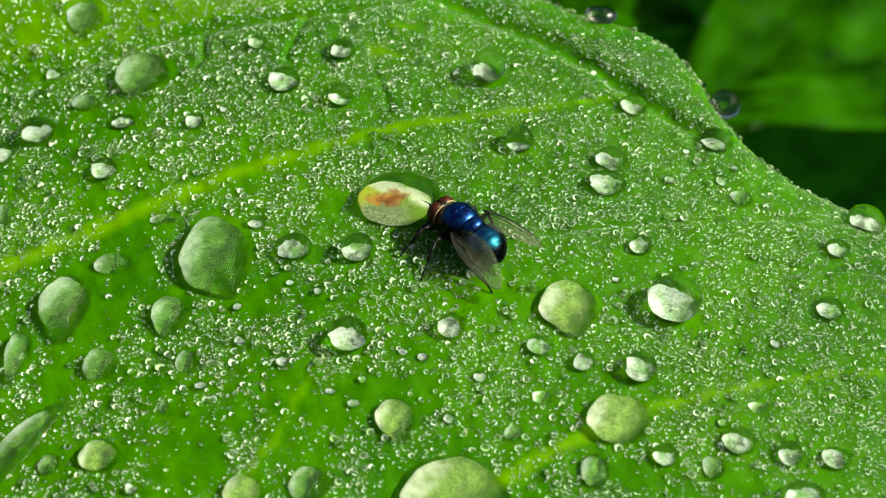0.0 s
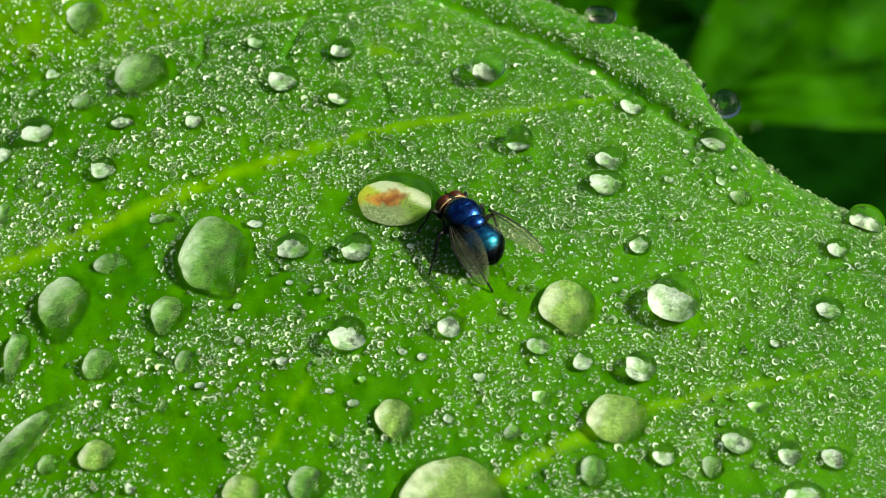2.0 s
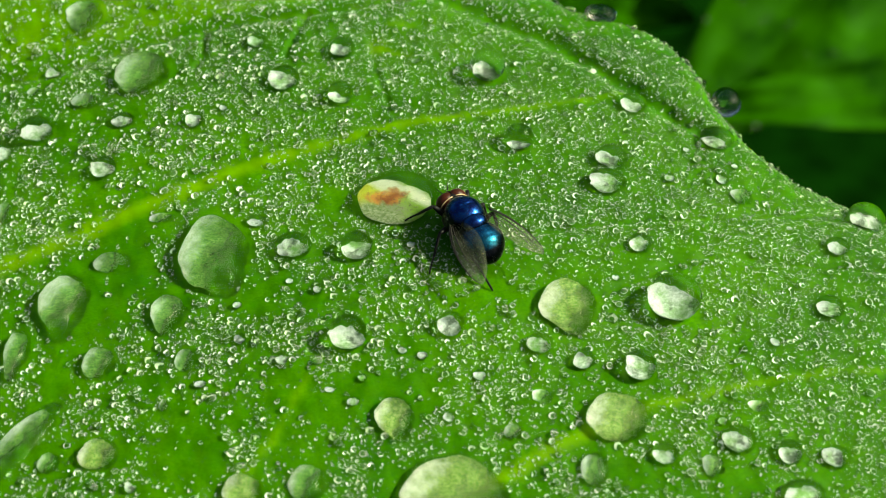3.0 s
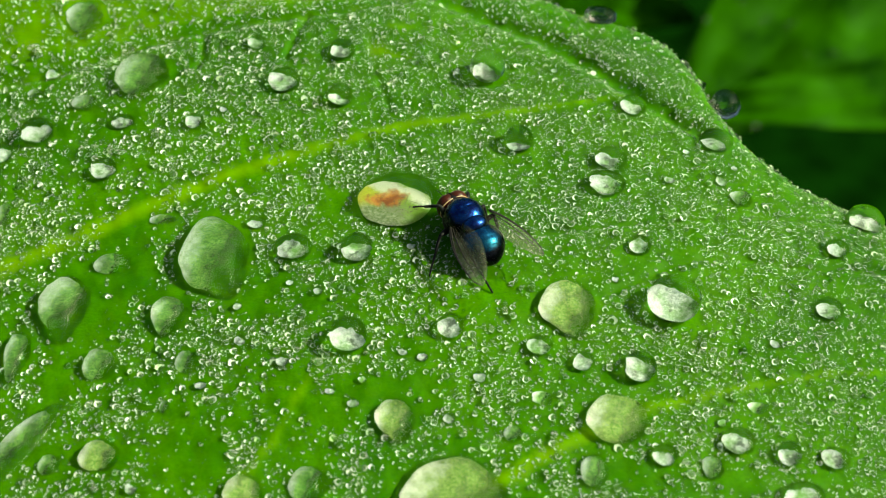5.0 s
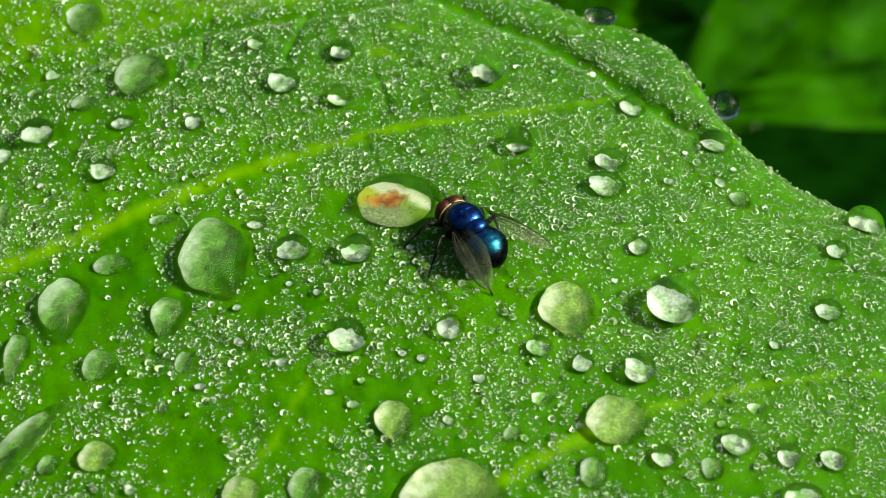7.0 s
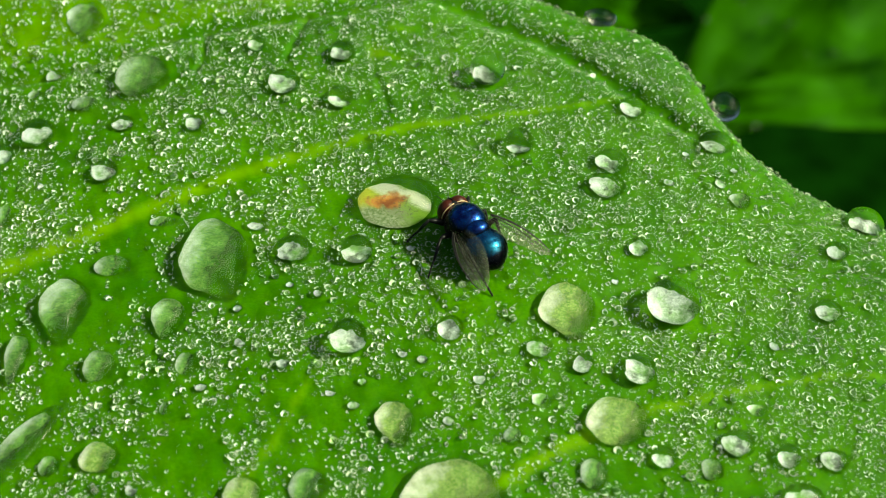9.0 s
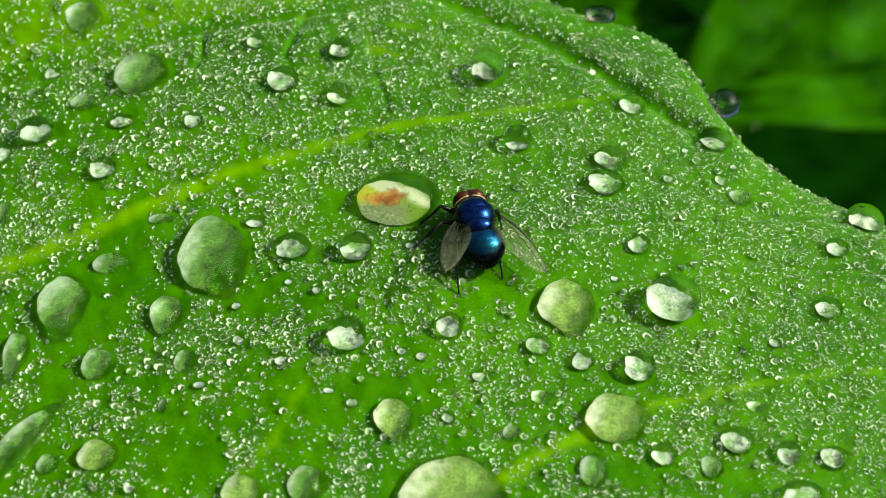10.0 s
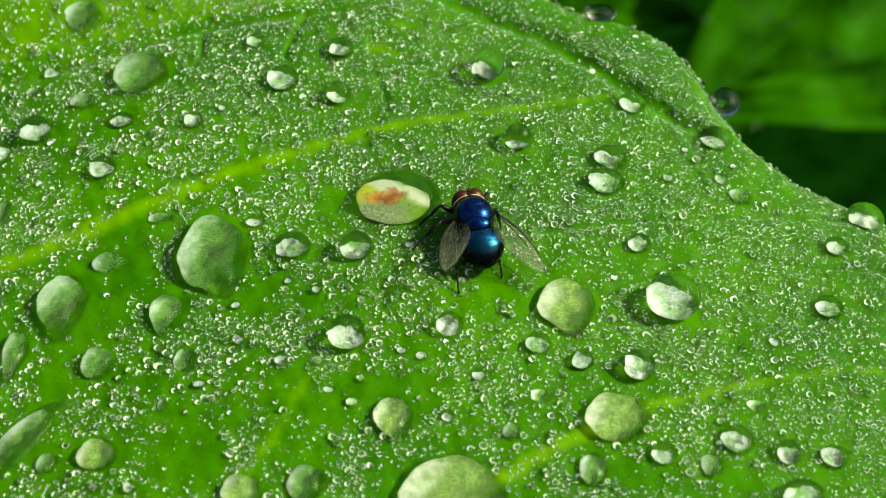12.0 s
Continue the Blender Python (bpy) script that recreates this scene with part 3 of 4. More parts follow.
drop(BEAD, -18.32, -11.05, 0.56, 0.60, 0.82, contact=118, film=FILM_BEAD)
drop(BEAD, -21.44, -16.14, 0.60, 0.45, 0.53, contact=118, film=FILM_BEAD)
drop(FLAT, -16.84, -27.91, 1.71, 1.85, 1.33, contact=86, square=1.0, wobble=0.11, film=FILM_PALE)
drop(FLAT, -11.35, -27.11, 1.72, 1.99, 1.34, contact=86, square=1.0, wobble=0.11)
drop(BEAD, -26.28, -27.18, 0.57, 0.61, 0.83, contact=118, film=FILM_BEAD)
drop(FLAT, -24.51, -18.20, 0.45, 0.79, 0.35, contact=86, square=1.0, wobble=0.11)
drop(FLAT, -4.21, -20.15, 2.07, 2.10, 1.61, contact=86, square=1.0, wobble=0.11, point_at=-75, point=0.38, film=FILM_PALE)
drop(FLAT, 0.75, -28.65, 4.86, 4.67, 1.90, contact=86, square=1.0, wobble=0.08, film=FILM_PALE, lean=0.06)
drop(FLAT, 6.05, -21.54, 0.88, 0.88, 0.69, contact=86, square=1.0, wobble=0.11, turn=-25)
drop(POOL, 8.73, -17.68, 1.09, 0.94, 0.22, contact=85, square=1.3, wobble=0.16)
drop(BEAD, 3.24, -15.69, 0.70, 0.66, 0.62, contact=118, film=FILM_BEAD)
drop(BEAD, -7.83, -18.70, 0.64, 0.51, 0.57, contact=118, film=FILM_BEAD)
drop(BEAD, -7.12, -16.15, 0.45, 0.45, 0.53, contact=118, film=FILM_BEAD)
drop(BEAD, -1.81, -13.59, 0.56, 0.56, 0.47, contact=118, film=FILM_BEAD)
drop(BEAD, 0.54, -20.14, 0.59, 0.59, 0.54, contact=118, film=FILM_BEAD)
drop(BEAD, -9.86, -17.32, 0.60, 0.36, 0.53, contact=118, film=FILM_BEAD)
drop(BEAD, -3.58, -12.94, 0.46, 0.46, 0.54, contact=118, film=FILM_BEAD)
drop(FLAT, 15.04, -20.04, 2.71, 2.68, 2.09, contact=86, square=1.0, wobble=0.11, point_at=20, point=0.15, film=FILM_PALE, lean=0.22)
drop(BEAD, 18.98, -23.78, 1.11, 1.11, 1.43, contact=118, film=FILM_BEAD)
drop(FLAT, 23.09, -24.75, 1.06, 1.32, 0.83, contact=86, square=1.0, wobble=0.11, point_at=140, point=0.1)
drop(BEAD, 25.51, -22.16, 1.51, 1.48, 1.27, contact=118, film=FILM_BEAD)
drop(BEAD, 29.77, -23.34, 1.11, 1.20, 1.62, contact=118, film=FILM_BEAD)
drop(BEAD, 33.75, -23.49, 1.31, 1.13, 1.16, contact=118, film=FILM_BEAD)
drop(FLAT, 12.91, -25.30, 1.25, 1.77, 0.98, contact=86, square=1.0, wobble=0.11)
drop(BEAD, 30.39, -27.64, 1.90, 1.37, 1.69, contact=118, film=FILM_BEAD)
drop(BEAD, 30.17, -10.96, 0.66, 0.60, 0.59, contact=118, film=FILM_BEAD)
drop(BEAD, 24.40, -20.02, 0.49, 0.49, 0.60, contact=118, film=FILM_BEAD)
drop(POOL, 27.76, -18.22, 1.09, 0.73, 0.18, contact=85, square=1.3, wobble=0.16)
drop("large clear drop over a yellow and brown blemish of the leaf", -4.30, 5.75, 4.12, 3.62, 2.35, contact=88, square=1.0, wobble=0.05, film=BLEMISH, lean=0.55)
drop(BEAD, 22.12, 8.80, 0.55, 0.55, 0.68, contact=118, film=FILM_BEAD)
drop(BEAD, 11.58, 24.52, 0.38, 0.41, 0.56, contact=118, film=FILM_BEAD)
drop(BEAD, 24.17, 12.87, 0.39, 0.42, 0.57, contact=118, film=FILM_BEAD)
drop(BEAD, -11.51, -5.59, 0.47, 0.51, 0.69, contact=118, film=FILM_BEAD)
drop(BEAD, -2.97, -0.29, 0.46, 0.49, 0.66, contact=118, film=FILM_BEAD)
drop(BEAD, -18.91, -6.93, 0.47, 0.47, 0.55, contact=118, film=FILM_BEAD)
drop(BEAD, 28.86, 11.34, 0.45, 0.45, 0.50, contact=118, film=FILM_BEAD)
drop(BEAD, -7.72, 1.61, 0.54, 0.52, 0.48, contact=118, film=FILM_BEAD)
drop(BEAD, -14.22, -4.24, 0.42, 0.42, 0.47, contact=118, film=FILM_BEAD)
drop(BEAD, 33.35, 3.52, 0.35, 0.35, 0.46, contact=118, film=FILM_BEAD)
drop(BEAD, 16.04, -4.10, 0.47, 0.44, 0.42, contact=118, film=FILM_BEAD)


# ---- fine dew: uncounted beads over the whole leaf ----
def bead_form(seg, rings, cover, contact, sides):
    """A unit bead on its silvery foot: points, triangles and their materials."""
    ph = np.radians(np.linspace(0, contact, rings + 1))[1:]
    pts = [(0, 0, 1.0)]
    for p in ph:
        pts += [(math.sin(p) * math.cos(2 * math.pi * j / seg), math.sin(p) * math.sin(2 * math.pi * j / seg), math.cos(p)) for j in range(seg)]
    pts = np.array(pts)
    pts[:, 2] -= math.cos(radians(contact))
    tri = [(0, 1 + j, 1 + (j + 1) % seg) for j in range(seg)]
    for i in range(rings - 1):
        p, q = 1 + i * seg, 1 + (i + 1) * seg
        for j in range(seg):
            tri.append((p + j, q + j, q + (j + 1) % seg))
            tri.append((p + j, q + (j + 1) % seg, p + (j + 1) % seg))
    # air held along the line of contact, shaped as a bead's crescent of gathered light
    top, domes, foot = len(pts), len(tri), math.sin(radians(contact))
    turns = [2 * math.pi * j / sides for j in range(sides)]
    pts = np.concatenate([pts, [((0.90 - (0.90 - cover) * (0.5 + 0.5 * math.cos(a)) ** 1.5) * foot * math.cos(a), (0.90 - (0.90 - cover) * (0.5 + 0.5 * math.cos(a)) ** 1.5) * foot * math.sin(a), 0.12) for a in turns]])
    pts = np.concatenate([pts, [(0.98 * foot * math.cos(a), 0.98 * foot * math.sin(a), 0.12 + 0.26 * (0.5 + 0.5 * math.cos(a))) for a in turns]])
    for j in range(sides):
        a, b = top + j, top + (j + 1) % sides
        tri += [(a, a + sides, b + sides), (a, b + sides, b)]
    return pts, np.array(tri), np.array([0] * domes + [1] * (2 * sides)), top


def build_dew():
    rng = np.random.default_rng(4)
    n = 350000
    x, y = rng.uniform(-54, 52, n), rng.uniform(-36, 46, n)
    keep = y < np.interp(x, EDGE_X, EDGE_Y) - 0.1
    x, y = x[keep], y[keep]
    patch = np.array([noise.noise((a * 0.11, b * 0.13, 2.0)) + 0.7 * noise.noise((a * 0.33, b * 0.37, 6.0)) for a, b in zip(x, y)])
    bare = vein_field(x, y, 5)
    side = np.clip((x * 0.6 + y * 0.8 + 18) / 45, 0, 1)
    dens = np.clip(0.17 + 0.60 * side + 0.55 * patch, 0.02, 1.0) * (1 - bare)
    # fewer, larger beads on the far bank; few on the rolled rim
    bank = np.clip((y - np.interp(x, [-60, -49, -36, -20, -4], [22, 26, 29, 33, 36]) + 1) / 2, 0, 1) * (x < -3)
    rim = (np.interp(x, EDGE_X, EDGE_Y) - y < 6) & (x > 6) & (y > 15)
    dens = dens * (1 - 0.6 * bank) * np.where(rim, 0.22, 1.0)
    for dx, dy, a, b, t in DROPS:
        c, s = math.cos(t), math.sin(t)
        u, v = ((x - dx) * c + (y - dy) * s) / (a + 0.1), (-(x - dx) * s + (y - dy) * c) / (b + 0.1)
        dens = np.where(u * u + v * v < 1.0, 0, dens)
    take = rng.random(len(x)) < dens
    x, y, side, bank, rim = x[take], y[take], side[take], bank[take], rim[take]
    r = np.exp(rng.normal(np.log((0.098 - 0.022 * side) * (1 + 0.25 * bank) * (1 + 0.3 * rim)), 0.46, len(x)))
    r = np.where(rng.random(len(r)) < 0.003 + 0.030 * (1 - side), rng.uniform(0.16, 0.38, len(r)), r)
    r = np.clip(r, 0.058, 0.46)
    # larger beads push the others aside
    cell, kept = {}, []
    for i in np.argsort(-r):
        cx, cy, ok = int(x[i] // 0.6), int(y[i] // 0.6), True
        for ax in (cx - 1, cx, cx + 1):
            for ay in (cy - 1, cy, cy + 1):
                for j in cell.get((ax, ay), ()):
                    if (x[i] - x[j]) ** 2 + (y[i] - y[j]) ** 2 < (0.86 * (r[i] + r[j])) ** 2:
                        ok = False
                        break
                if not ok:
                    break
            if not ok:
                break
        if ok:
            cell.setdefault((cx, cy), []).append(i)
            kept.append(i)
    kept = np.array(kept)
    x, y, r = x[kept], y[kept], r[kept]
    allv, allf, allk, start = [], [], [], 0
    for lo, hi, form in ((0, 0.1, bead_form(5, 2, 0.1, 120, 5)), (0.1, 0.2, bead_form(7, 3, 0.15, 124, 7)), (0.2, 9, bead_form(12, 6, 0.4, 128, 12))):
        pick = (r >= lo) & (r < hi)
        base, tri, kind, ring = form
        xs, ys, rs = x[pick], y[pick], r[pick]
        m, e = len(xs), 0.5
        zs = leaf_height(xs, ys)
        sx = (leaf_height(xs + e, ys) - leaf_height(xs - e, ys)) / (2 * e)
        sy = (leaf_height(xs, ys + e) - leaf_height(xs, ys - e)) / (2 * e)
        ang, el = rng.uniform(0, 2 * math.pi, m), 1 + np.abs(rng.normal(0, 0.26, m))
        # each crescent of painted light is turned to the lower left, away from the sun
        spin = np.repeat(ang[:, None], len(base), 1)
        spin[:, ring:] = rng.normal(radians(232), radians(45), m)[:, None]
        long = np.where(np.arange(len(base))[None, :] >= ring, 1.0, el[:, None])
        bx, by = base[None, :, 0] * long, base[None, :, 1] / long
        c, s = np.cos(spin), np.sin(spin)
        px, py = (bx * c - by * s) * rs[:, None], (bx * s + by * c) * rs[:, None]
        pz = base[None, :, 2] * rs[:, None] * rng.uniform(0.62, 0.95, m)[:, None]
        sx, sy = sx[:, None], sy[:, None]
        allv.append(np.stack([xs[:, None] + px - sx * pz, ys[:, None] + py - sy * pz, zs[:, None] + pz + px * sx + py * sy - 0.02], -1).reshape(-1, 3))
        allf.append((tri[None] + (np.arange(m) * len(base))[:, None, None] + start).reshape(-1))
        allk.append(np.tile(kind, m))
        start += m * len(base)
    V, F, K = np.concatenate(allv), np.concatenate(allf), np.concatenate(allk)
    me = bpy.data.meshes.new("dew")
    me.vertices.add(len(V))
    me.vertices.foreach_set("co", (V.reshape(-1) * MM).astype(np.float32))
    me.loops.add(len(F))
    me.loops.foreach_set("vertex_index", F.astype(np.int32))
    me.polygons.add(len(K))
    me.polygons.foreach_set("loop_start", (np.arange(len(K)) * 3).astype(np.int32))
    me.polygons.foreach_set("use_smooth", np.ones(len(K), bool))
    me.update(calc_edges=True)
    me.materials.append(DEW)
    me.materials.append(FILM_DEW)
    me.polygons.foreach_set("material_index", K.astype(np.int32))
    ob = tagged(new("dew", me), "fine beads of dew scattered over the leaf", "dew", kind="stuff")
    RIDERS.append(ob)


build_dew()


def build_back_dew():
    """A few larger beads on the leaf behind."""
    rng = random.Random(12)
    bm = bmesh.new()
    me = BACK.data
    rows = [v for v in me.vertices if v.co.x > 0.008 and abs(v.co.y) < 0.035]
    for i in range(60):
        v = rng.choice(rows)
        r = rng.uniform(0.35, 0.9) if i % 6 else rng.uniform(1.2, 1.7)
        ball(bm, v.co / MM + Vector((0, 0, r * 0.5)), (r, r, r * 0.85), 12, 8)
    tagged(part("dew", bm, DEW, BACK, "beads of dew"), kind="stuff")


build_back_dew()


# ---- the fly, in millimetres: x forward, y to its left, z up, origin on the leaf under its waist ----
def build_fly():
    fly = tagged(new("fly"), "metallic blue blowfly with red-brown eyes feeding beside a drop", "fly")
    rnd = random.Random(3)

    def thorax_form(p):
        p = p.copy()
        p.x = math.copysign(abs(p.x) ** 0.9, p.x)
        p.y = math.copysign(abs(p.y) ** 0.9, p.y) * (1 - 0.10 * max(0, p.x) ** 2)
        groove = 0.06 * math.exp(-((p.x + 0.05) / 0.06) ** 2) * max(0, p.z)
        p.z -= groove
        if p.z < 0:
            p.z *= 0.9
        return p

    bm = bmesh.new()
    ball(bm, (1.55, 0, 2.7), (1.98, 1.95, 1.75), 36, 26, None, thorax_form)
    thorax = part("thorax", bm, THORAX, fly, "shining dark blue thorax")
    bm = bmesh.new()
    ball(bm, (1.65, 0, 2.3), (2.15, 2.03, 1.5), 24, 16)
    part("breast", bm, BLACK, fly, "black underside")
    bm = bmesh.new()
    ball(bm, (-0.28, 0, 3.42), (0.92, 1.32, 0.84), 24, 16, pose(0, 0, 0, 0, -12, 0))
    part("scutellum", bm, THORAX, fly, "rounded blue shield behind the thorax")

    def belly(p):
        p = p.copy()
        k = max(0.0, -p.x)
        p.y *= 1 - 0.18 * k ** 2
        p.z *= 1 - 0.12 * k
        p.z -= 0.34 * k ** 2
        for c in (0.2, -0.22, -0.6):
            s = 0.028 * math.exp(-((p.x - c) / 0.035) ** 2)
            p.y *= 1 - s
            p.z *= 1 - s
        return p

    bm = bmesh.new()
    ball(bm, (-1.75, 0, 2.3), (2.3, 2.15, 1.5), 36, 40, pose(0, 0, 0, 0, 0, 0), lambda p: belly(p))
    abdomen = part("abdomen", bm, ABDOMEN, fly, "glossy blue-green abdomen, violet at the tip")
    bm = bmesh.new()
    ball(bm, (-0.35, 0, 2.4), (1.25, 1.7, 1.25), 20, 12)
    part("waist", bm, BLACK, fly)

    # head
    bm = bmesh.new()
    ball(bm, (3.78, 0, 2.3), (0.8, 1.5, 1.3), 28, 18)
    ball(bm, (3.98, 0, 2.35), (0.90, 0.15, 1.30), 16, 14, pose(0, 0, 0, 0, 6, 0))
    head = part("head", bm, BLACK, fly, "black head")
    for side in (1, -1):
        bm = bmesh.new()
        ball(bm, (3.9, 0.50 * side, 2.35), (0.92, 1.12, 1.34), 26, 18, pose(0, 0, 0, -6 * side, 6, 8 * side))
        part("eye", bm, EYE, head, "large red-brown compound eye")
        bm = bmesh.new()
        tube(bm, [(3.38 + 0.05 * math.sin(a), side * 1.55 * math.cos(a), 2.37 + 1.37 * math.sin(a)) for a in np.linspace(-0.4, 1.45, 14)],
             [0.06] * 14, 6)
        part("eye_rim", bm, PALE, head, "pale golden rim behind the eye")
        bm = bmesh.new()
        tube(bm, [(4.75, 0.18 * side, 2.65), (5.1, 0.24 * side, 2.55), (5.18, 0.26 * side, 2.1)], [0.1, 0.14, 0.09], 8)
        tube(bm, [(5.1, 0.24 * side, 2.55), (5.55, 0.5 * side, 2.85), (5.85, 0.7 * side, 3.0)], [0.05, 0.035, 0.015], 6)
        part("antenna", bm, BLACK, head)
    bm = bmesh.new()
    tube(bm, [(4.6, 0, 1.8), (5.1, 0, 1.2), (5.3, 0, 0.45)], [0.3, 0.2, 0.16], 10)
    ball(bm, (5.35, 0, 0.35), (0.3, 0.25, 0.18), 12, 8)
    part("proboscis", bm, BLACK, head)

    # bristles stand on the back and the abdomen
    bm = bmesh.new()
    for _ in range(150):
        a, b = rnd.uniform(-1.2, 1.2), rnd.uniform(-0.95, 0.95)
        if rnd.random() < 0.5:
            c, r = Vector((1.55, 0, 2.7)), Vector((2.1, 1.85, 1.72))
        else:
            c, r = Vector((-2.3, 0, 2.2)), Vector((2.4, 1.85, 1.4))
        n = Vector((b, math.sin(a) * math.sqrt(1 - b * b), math.cos(a) * math.sqrt(1 - b * b)))
        p = c + Vector((n.x * r.x, n.y * r.y, n.z * r.z)) * 0.96
        d = (n + Vector((-0.9, 0, 0.1))).normalized()
        ln = rnd.uniform(0.25, 0.6)
        tube(bm, [p, p + d * ln * 0.5, p + d * ln + Vector((-0.08, 0, -0.03))], [0.017, 0.012, 0.004], 4)
    tagged(part("bristles", bm, BLACK, thorax, "short black bristles"), kind="stuff")

    # wings: blade runs along x from the hinge, leading edge on the +y side
    wings = []
    for side in (1, -1):
        n, k = 26, 9
        bm = bmesh.new()

        def lead(s):
            return 0.35 + 0.75 * math.sin(math.pi * min(1, s) ** 0.9) ** 0.8 * (1 - 0.25 * s)

        def trail(s):
            return -0.22 - 1.5 * math.sin(math.pi * min(1, s * 0.985 + 0.01) ** 0.82) ** 0.75

        rows = []
        for i in range(n):
            s = i / (n - 1)
            end = math.sqrt(max(0.0, 1 - max(0, (s - 0.86) / 0.14) ** 2))
            lo, hi = trail(s) * end + 0.1 * (1 - end), lead(s) * end
            row = []
            for j in range(k):
                w = j / (k - 1)
                y = lo + (hi - lo) * w
                z = 0.10 * math.sin(w * 9) * (1 - 0.6 * s) - 0.16 * (1 - w) ** 2 + 0.25 * math.sin(s * 2.2) - 0.25 * s * s
                row.append((s * 7.3, -y * side, z))
            rows.append(row)
        for dz, flip in ((0.012, False), (-0.012, True)):
            grid = [[bm.verts.new((p[0], p[1], p[2] + dz)) for p in row] for row in rows]
            for i in range(n - 1):
                for j in range(k - 1):
                    f = [grid[i][j], grid[i + 1][j], grid[i + 1][j + 1], grid[i][j + 1]]
                    bm.faces.new(f[::-1] if flip else f)
        wing = part("wing", bm, WING, fly, "smoky transparent wing with dark veins")

        def at(s, w):
            i = min(n - 2, int(s * (n - 1)))
            f = s * (n - 1) - i
            j = min(k - 2, int(w * (k - 1)))
            g = w * (k - 1) - j
            p = [Vector(rows[a][b]) for a, b in ((i, j), (i + 1, j), (i, j + 1), (i + 1, j + 1))]
            return p[0].lerp(p[1], f).lerp(p[2].lerp(p[3], f), g)

        for a, b, th in (((0, 1), (0.98, 1), 0.10), ((0.0, 0.93), (0.55, 0.97), 0.085), ((0.03, 0.85), (0.8, 0.97), 0.06), ((0.03, 0.75), (0.97, 0.66), 0.05), ((0.05, 0.6), (0.93, 0.42), 0.03),
                         ((0.05, 0.45), (0.72, 0.10), 0.03), ((0.05, 0.3), (0.4, 0.03), 0.026), ((0.45, 0.71), (0.52, 0.28), 0.024), ((0.66, 0.70), (0.74, 0.47), 0.024)):
            bm = bmesh.new()
            m = 12
            pts = []
            for q in range(m):
                f = q / (m - 1)
                s, w = a[0] + (b[0] - a[0]) * f, a[1] + (b[1] - a[1]) * f
                if abs(b[0] - a[0]) > 0.3 and w < 0.99:
                    w += 0.05 * math.sin(math.pi * f)
                pts.append(at(min(s, 0.999), min(w, 0.999)))
            tube(bm, pts, [th * (1 - 0.55 * q / (m - 1)) for q in range(m)], 5)
            part("wing_vein", bm, VEIN, wing)
        wings.append(wing)

    # legs: thigh from the hip along x, shin from the knee along x
    legs = {}
    for key, thigh, shin in (("front_left", 2.3, 3.5), ("front_right", 1.8, 2.6), ("mid_left", 2.2, 3.9), ("mid_right", 1.7, 2.6), ("hind_left", 2.9, 4.9), ("hind_right", 2.2, 3.4)):
        bm = bmesh.new()
        tube(bm, [(-0.25, 0, 0), (0, 0, 0), (thigh * 0.3, 0, 0.06), (thigh * 0.75, 0, 0.05), (thigh, 0, 0)], [0.22, 0.30, 0.32, 0.24, 0.15], 10)
        leg = part("leg", bm, BLACK, fly, "thin black jointed leg")
        bm = bmesh.new()
        t = shin * 0.56
        tube(bm, [(0, 0, 0), (t * 0.5, 0, 0.03), (t, 0, 0)], [0.16, 0.15, 0.12], 8)
        for j in range(5):
            a, b = t + (shin - t) * j / 5, t + (shin - t) * (j + 1) / 5
            lift = 0.10 * math.sin(math.pi * (j + 1) / 6)
            tube(bm, [(a, 0, lift * 0.8), ((a + b) / 2, 0, lift), (b, 0, lift * 0.8 if j < 4 else 0)], [0.105, 0.095, 0.08], 6)
        for _ in range(24):
            f = rnd.uniform(0.1, 0.95) * shin
            d = Vector((0.6, rnd.uniform(-1, 1), rnd.uniform(-1, 1))).normalized() * rnd.uniform(0.2, 0.38)
            tube(bm, [(f, 0, 0.03), tuple(Vector((f, 0, 0.03)) + d)], [0.02, 0.005], 4)
        shinb = part("shin", bm, BLACK, leg)
        legs[key] = (leg, shinb, thigh, shin)
    return fly, wings, legs


FLY, WINGS, LEGS = build_fly()


